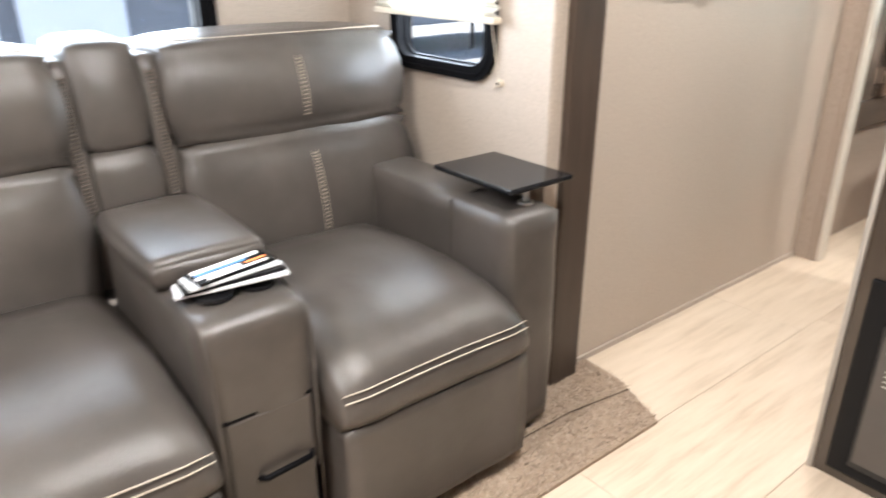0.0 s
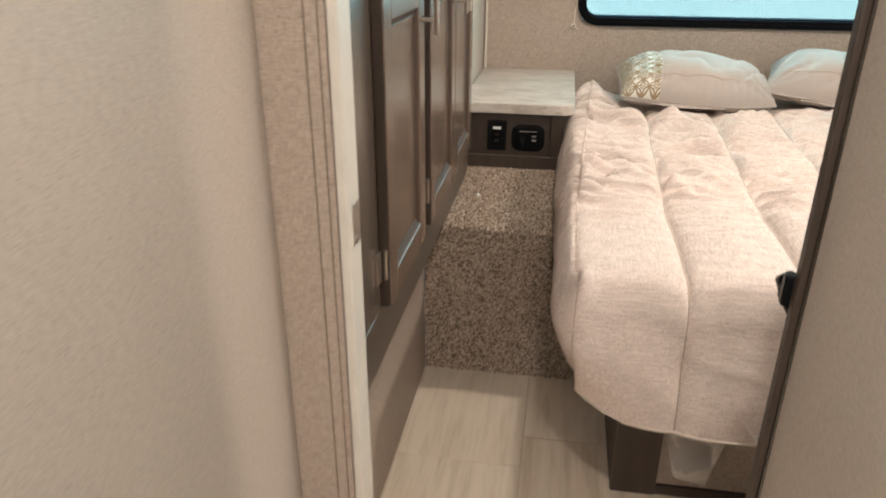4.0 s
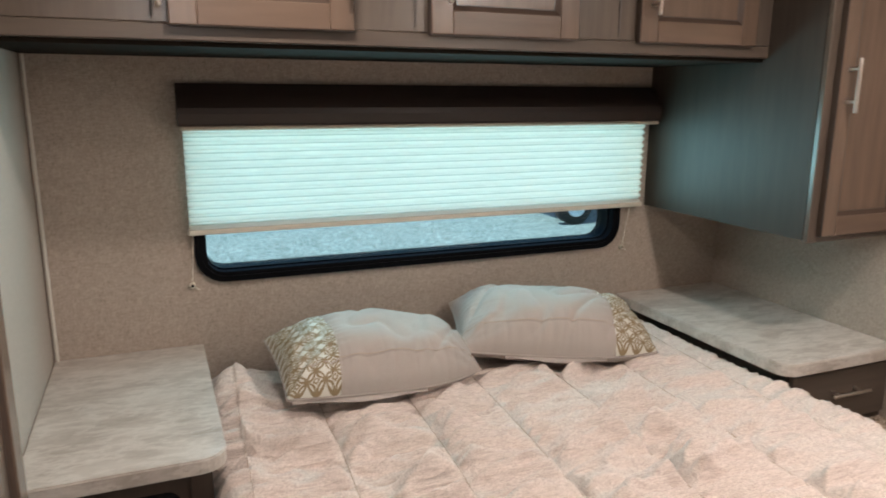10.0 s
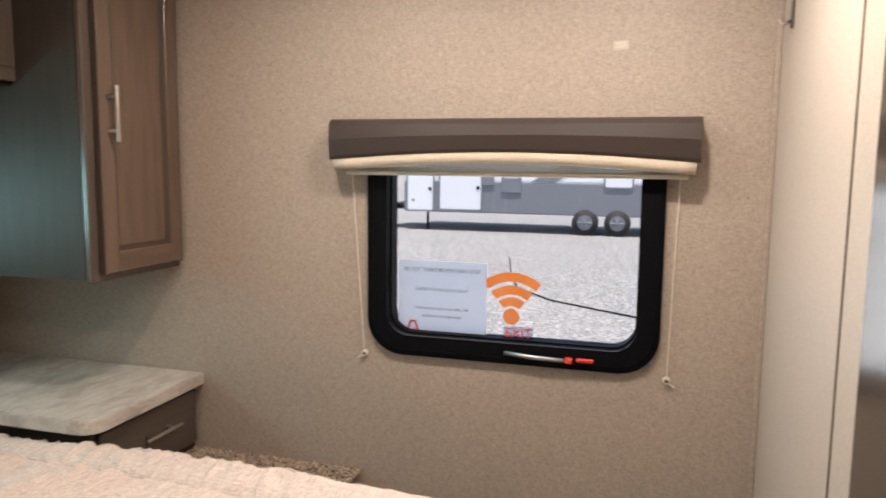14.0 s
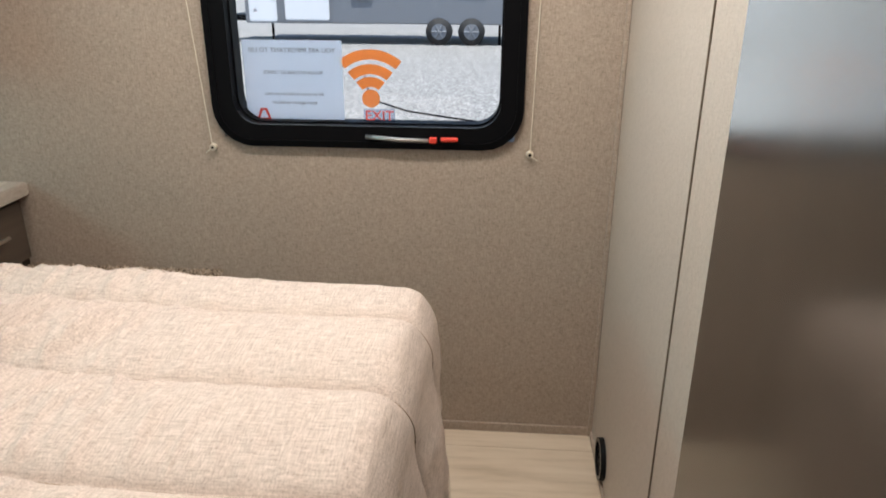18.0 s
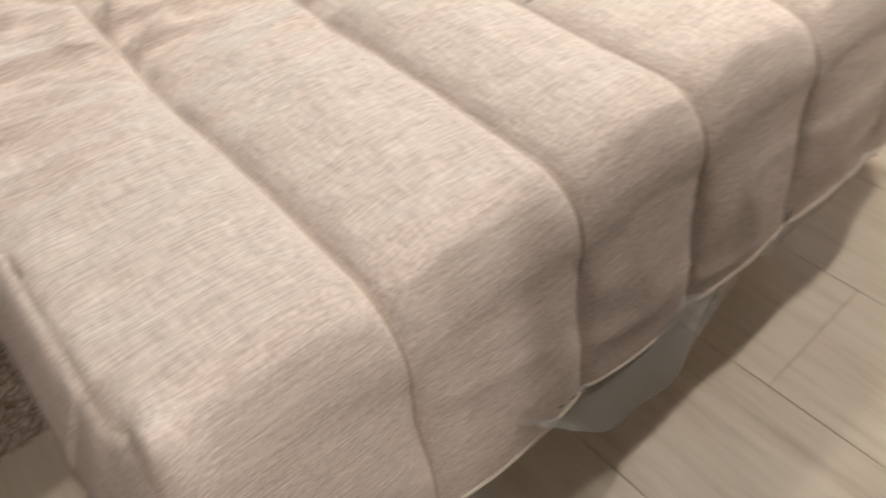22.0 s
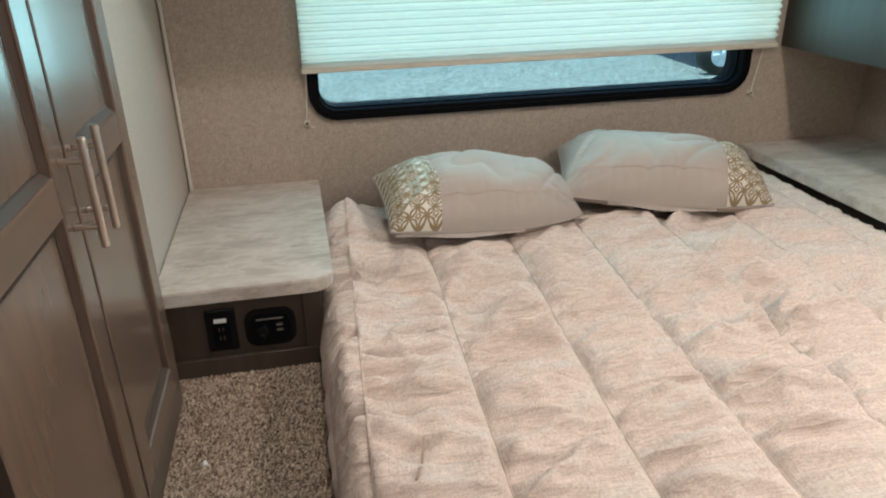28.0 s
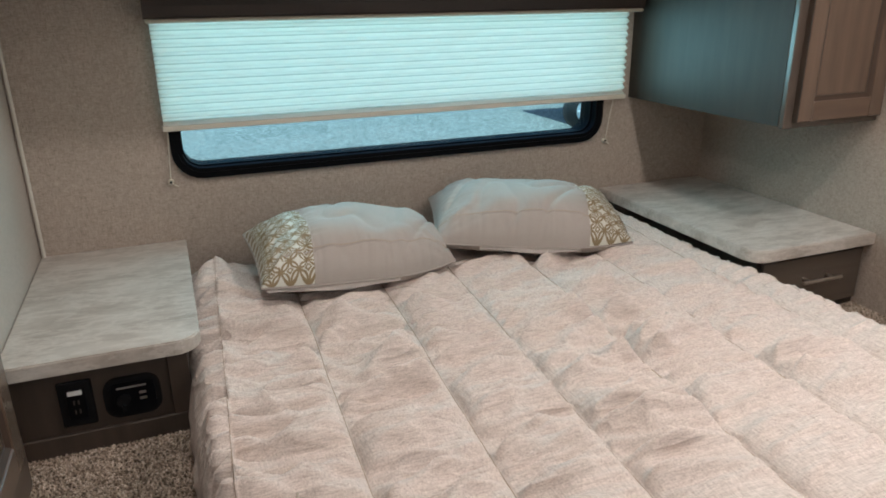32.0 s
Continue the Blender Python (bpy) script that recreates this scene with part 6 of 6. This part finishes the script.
        b.transform(pose(0.050 - 0.004 * k, -2.37, 0.600 + dz, 3, -4, -14 + 6 * k))
        part("booklet", b, mm, m)
    for u0, u1, v0, v1, mm in ((-0.030, -0.014, -0.06, 0.07, WHITE), (-0.011, -0.003, -0.06, 0.04, BLUE), (0.002, 0.016, -0.065, 0.02, PAPER), (0.004, 0.012, 0.03, 0.07, ORANGE), (0.020, 0.030, -0.05, 0.065, WHITE)):
        b = box(u0, u1, v0, v1, 0, 0.0006)
        b.transform(pose(0.038, -2.37, 0.6247, 3, -4, 4))
        part("cover_print", b, mm, m, "printed cover")


def rug():
    pts = [(0.01, -1.300), (0.15, -1.312), (0.336, -1.390), (0.334, -3.30), (0.01, -3.30)]
    b = slab(pts, 0.001, 0.010, lambda a, c, d: (a, c, d))
    r = mesh_ob("rug", b, RUG, False)
    tagged(r, "brown shaggy carpet mat with a folded crease before the sofa", "rug")
    part("crease", tube([(0.20, -1.335, 0.014), (0.19, -1.42, 0.016), (0.17, -1.55, 0.015), (0.172, -1.8, 0.016), (0.165, -2.3, 0.015)], 0.0022, 6), RUG_FOLD, r, "dark crease line")
    rnd = np.random.RandomState(8)
    verts, faces = [], []
    for _ in range(16000):
        x, y = 0.012 + 0.32 * rnd.rand(), -3.0 + 1.69 * rnd.rand()
        if y > -1.312 - max(0.0, x - 0.15) * 0.42:
            continue
        dx, dy, w, t = (rnd.rand() - 0.5) * 0.03, (rnd.rand() - 0.5) * 0.03, 0.0022 + 0.002 * rnd.rand(), rnd.rand() * 6.28
        a, c = w * math.cos(t), w * math.sin(t)
        k = len(verts)
        verts += [(x - a, y - c, 0.009), (x + a, y + c, 0.009), (x - c, y + a, 0.009), (x + dx, y + dy, 0.014 + 0.008 * rnd.rand())]
        faces += [(k, k + 1, k + 3), (k + 1, k + 2, k + 3), (k + 2, k, k + 3)]
    me = bpy.data.meshes.new("rug_pile")
    me.from_pydata(verts, [], faces)
    me.materials.append(RUG_TUFT)
    ob = new("rug_tuft", me)
    ob.parent = r
    tagged(ob, "brown shaggy tufts", kind="stuff")


def media_cabinet():
    c = thing("media_cabinet", (1.2, -1.0, 0), "grey-brown media cabinet with a white top, net pocket and electric fireplace", "cabinet")
    part("body", box(0.672, 1.85, -1.238, -1.22, 0.0, 0.815), LEAF, c)
    part("edge_trim", box(0.660, 0.672, -1.246, -1.215, 0.0, 0.815, 0.002), simple("edge_strip_grey", (0.34, 0.305, 0.27), 0.45), c, "grey-beige edge strip")
    part("backsplash", box(0.70, 1.85, -1.236, -1.222, 0.857, CEIL), LINEN_PALE, c)
    part("end_panel", box(0.668, 0.70, -1.240, -1.222, 0.857, CEIL, 0.002), CREAM, c)
    part("countertop", box(0.662, 1.85, -1.275, -1.222, 0.816, 0.856, 0.012, 3), WHITE, c, "white laminate top")
    p = part("pocket_recess", box(0.735, 1.60, -1.2385, -1.2395, 0.578, 0.727), simple("pocket_lining", (0.42, 0.39, 0.35), 0.8), c, "pale lining behind the net")
    part("pocket_frame", ring_frame([(0.725, 0.570), (1.61, 0.570), (1.61, 0.735), (0.725, 0.735)], [(0.738, 0.580), (1.60, 0.580), (1.60, 0.725), (0.738, 0.725)], 0.0, 0.010, lambda a, z, d: (a, -1.2385 - d, z)), DARK, c)
    # slack net: cords that meet and part at the knots
    rows_, cols_ = 5, 22
    knot = lambda i, j: Vector((0.744 + 0.039 * (i + 0.5 * (j % 2)) + 0.004 * math.sin(3.1 * i + j), -1.250 - 0.010 * math.sin(math.pi * (j + 0.5) / rows_), 0.584 + 0.140 * j / rows_ - (0.016 * math.sin(math.pi * min(1.0, i / 6)) if j == rows_ else 0.006 * math.sin(1.7 * i))))
    for j in range(rows_):
        for i in range(cols_):
            for ii in ((i, i + 1) if j % 2 else (i - 1, i)):
                if 0 <= ii <= cols_ - 1:
                    p0_, p1_ = knot(i, j), knot(ii, j + 1)
                    bend = Vector((0.004 * (1 if ii == i else -1), 0, 0))
                    part("net_cord", tube([p0_, p0_.lerp(p1_, 0.2) - bend, p0_.lerp(p1_, 0.8) + bend, p1_], 0.0023, 5), BLACK, c)
    part("net_hem", tube([knot(i, rows_) for i in range(cols_)], 0.0036, 6), BLACK, c, "black elastic edge")
    f = part("fireplace", box(0.700, 1.62, -1.252, -1.2385, 0.03, 0.515, 0.004), BLACK_GLOSS, c, "black glass electric fireplace")
    part("vent_slot", box(0.76, 1.56, -1.2545, -1.2515, 0.452, 0.470), BLACK, f)
    part("glass", box(0.745, 1.58, -1.2545, -1.2515, 0.06, 0.42, 0.001), simple("smoked_glass", (0.008, 0.008, 0.009), 0.3), f, "smoked glass front")
    part("poster", box(0.752, 0.98, -1.2554, -1.2546, 0.075, 0.400), simple("poster_film", (0.085, 0.075, 0.068), 0.5), f, "grey printed film on the glass")
    part("brand_mark", box(0.765, 0.86, -1.2562, -1.2555, 0.363, 0.370), STEEL, f)
    part("brand_mark", box(0.800, 0.806, -1.2562, -1.2555, 0.376, 0.386), BLUE, f)
    part("red_caption", box(0.775, 0.90, -1.2562, -1.2555, 0.340, 0.345), RED, f)
    for k in range(4):
        part("caption", box(0.77, 0.90 + 0.02 * (k % 2), -1.2562, -1.2555, 0.285 + k * 0.012, 0.288 + k * 0.012), STEEL, f)
    part("caption_box", box(0.925, 0.955, -1.2562, -1.2555, 0.30, 0.325), PAPER, f)
    t = thing("television", (1.1, -1.26, 1.0), "black flat television over the media cabinet", "television")
    part("screen", box(0.675, 1.60, -1.300, -1.262, 0.995, 1.55, 0.006), BLACK_GLOSS, t)
    part("bracket", box(0.95, 1.25, -1.262, -1.236, 1.1, 1.4), BLACK, t)
    part("lower_bezel", box(0.675, 1.60, -1.304, -1.298, 0.995, 1.018, 0.002), BLACK, t)
    b = thing("sound_bar", (1.1, -1.27, 0.89), "black sound bar mounted under the television", "speaker")
    part("body", box(0.690, 1.55, -1.314, -1.238, 0.888, 0.985, 0.02, 3), BLACK, b)
    part("end_cap", box(0.672, 0.6895, -1.316, -1.240, 0.887, 0.986, 0.012, 3), BLACK_GLOSS, b, "glossy end cap")
    part("grille", box(0.700, 1.54, -1.3175, -1.3145, 0.905, 0.968, 0.001, 1), BLACK, b, "black cloth grille")


def lamps():
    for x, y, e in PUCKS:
        # assumed fixture for each unseen lamp, the added third one too
        l = thing("ceiling_light", (x, y, CEIL), "round white LED ceiling light, out of view, place assumed", "ceiling light", "ceiling lights")
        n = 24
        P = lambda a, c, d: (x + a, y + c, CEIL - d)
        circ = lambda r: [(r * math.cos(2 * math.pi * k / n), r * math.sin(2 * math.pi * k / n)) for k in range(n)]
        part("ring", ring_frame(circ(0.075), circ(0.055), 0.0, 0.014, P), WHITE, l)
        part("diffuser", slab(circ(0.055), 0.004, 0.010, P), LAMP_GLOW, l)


# ---- outside ----
def outside():
    g = mesh_ob("ground", grid_mesh(lambda u, v: Vector((-400 + 800 * u, -400 + 800 * v, -0.85)), 4, 4), GRAVEL)
    tagged(g, "pale gravel lot", "ground", kind="structure")

    def rv(m, label, front, wheels=(-0.11, 0.70), low=0.5, rim=None, skirt=None, hitch=True):
        """A parked travel trailer; its long side faces -y in its own frame, its body starts at front."""
        t = thing("travel_trailer", (0, 0, 0), label, "trailer", "parked trailers")
        part("body", box(front, 5, 0, 2.4, 1.25, 3.3, 0.12, 3), TRAILER_W, t)
        part("skirt", box(front - 0.01, 5.01, -0.012, 2.41, low, 1.33, 0.03), skirt or TRAILER_G, t)
        part("chassis", box(front - 0.6 if hitch else front + 0.3, 5.0, 0.3, 2.1, low + 0.04, low + 0.18), BLACK, t)
        if hitch:
            part("hitch", box(front - 1.2, front, 0.9, 1.5, low + 0.04, low + 0.16, 0.02), BLACK, t)
        for k, pts in enumerate((((front + 3.45, 1.34), (front + 4.75, 2.02), (front + 6.2, 2.87), (front + 6.2, 2.62), (front + 4.4, 1.52), (front + 4.1, 1.34)), ((front, 1.75), (front + 1.4, 2.0), (front + 2.6, 2.05), (front + 1.3, 1.92), (front, 1.62)))):
            sw = bmesh.new()
            sw.faces.new([sw.verts.new((x, -0.016, z)) for x, z in pts])
            part("swoosh", sw, TRAILER_G if k == 0 else TRAILER_L, t, "grey swoosh")
        for a, b, z0, z1 in ((front + 0.08, front + 0.84, low + 0.02, 1.63), (front + 1.0, front + 2.17, low + 0.06, 1.68), (0.35, 1.05, 1.22, 3.0)):
            d = part("hatch", box(a, b, -0.03, 0.0, z0, z1, 0.04), TRAILER_W, t, "white hatch door")
            part("hatch_trim", ring_frame(rounded_rect(a - 0.02, b + 0.02, z0 - 0.02, z1 + 0.02, 0.08), rounded_rect(a + 0.02, b - 0.02, z0 + 0.02, z1 - 0.02, 0.06), 0.03, 0.04, lambda u, w_, dd: (u, -dd, w_)), TRAILER_G, d, "grey hatch trim")
            part("hatch_latch", box(b - 0.14, b - 0.06, -0.045, -0.03, (z0 + z1) / 2, (z0 + z1) / 2 + 0.09), BLACK, d)
        for a in (-0.62, -0.12, 2.4, 3.6):
            part("window", box(a, a + 0.40, -0.03, 0.0, 2.42, 2.92, 0.05), BLACK_GLOSS, t, "dark window")
        for a, wd, z0, z1 in ((front + 2.19, 0.32, 1.23, 1.68), (front + 2.7, 0.53, 1.05, 1.62)):
            part("meter_box", box(a, a + wd, -0.05, 0.0, z0, z1, 0.02), TRAILER_G, t)
            part("meter_plate", box(a + 0.08, a + wd - 0.08, -0.056, -0.05, z1 - 0.2, z1 - 0.08), TRAILER_L, t)
        part("marker_lamp", box(front + 0.2, front + 0.32, -0.03, 0.0, low + 0.25, low + 0.37, 0.02), RED, t, "red marker lamp")
        for a in wheels:
            w = part("wheel", cyl((a, -0.04, 0.33), (a, 0.20, 0.33), 0.33, n=28), TYRE, t, "black tyre", True)
            part("rim", cyl((a, -0.055, 0.33), (a, -0.03, 0.33), 0.19, n=24), rim or STEEL, w, "round rim")
            for k in range(6):
                an = math.pi / 3 * k
                part("spoke", cyl((a, -0.062, 0.33), (a + 0.18 * math.cos(an), -0.062, 0.33 + 0.18 * math.sin(an)), 0.028, 0.02, 8), rim or STEEL, w)
        for a in (front - 0.4, front + 0.6, 1.4, 3.2)[0 if low < 0.6 else 2:]:
            part("jack_leg", cyl((a, 0.25, 0.0), (a, 0.25, 0.55), 0.035, n=10), BLACK, t)
        t.matrix_basis = m
        return t
    GZ = -0.85
    first = rv(pose(24.0, 2.0, GZ, 0, 0, -90) @ Matrix.Scale(1.277, 4), "white and grey travel trailer parked on gravel across the lot", -5, rim=TRAILER_G)
    rv(pose(7.66, 10.95, GZ, 0, 0, 0), "grey travel trailer parked on gravel before the bed window", -0.55, (-0.35,), 1.05, TRAILER_W, hitch=False)
    copy_thing(first, pose(-10.5, 4.0, GZ, 0, 0, 96))
    copy_thing(first, pose(-10.8, 15.5, GZ, 0, 0, 88))
    rv(pose(-9.5, -8.5, GZ, 0, 0, 92), "white travel trailer parked on gravel beside the sofa window", -5, skirt=TRAILER_W)
    h = tube([(17.5, 3.4, -0.83), (15.0, 2.9, -0.83), (13.2, 2.45, -0.83), (12.15, 1.7, -0.83), (11.6, 0.9, -0.83), (11.15, 0.23, -0.83), (10.9, -0.6, -0.83), (10.7, -1.6, -0.83)], 0.014, 8)
    tagged(mesh_ob("hose", h, BLACK, True), "black hose lying across the gravel", "hose")


wardrobe()
carpet_pile()
nightstand_left()
nightstand_right()
overhead()
tall_cabinet()
bed()
quilt()
pillow("cream cushion with a gold-patterned end, propped on the bed", (0.862, 2.01, 0.720), (0.57, 0.36, 0.160), (9, 4, 2), -1, (0.10, 0.42), (0.02, 0.66))
pillow("cream cushion with a gold-patterned far end, lying on the bed", (1.445, 2.03, 0.730), (0.62, 0.36, 0.165), (9, 4, -17), 1, (0.10, 0.35), (0.22, 0.72))
wrap()
lint(0.126, 1.30, STEP + 0.008, 0.006, "small white lint ball lying on the carpet")
lint(1.05, 0.66, 0.671, 0.007, "small white paper crumb lying on the quilt")
bedroom_door()
bath_door()
wall_hook(0.68, -0.235, 1.085, "x", "dark bronze coat hook on the hall wall")
wall_hook(2.23, PART, 1.665, "y", "dark bronze coat hook high on the partition")
floor_vent()
windows()
sofa()
rug()
media_cabinet()
lamps()
outside()
planks()
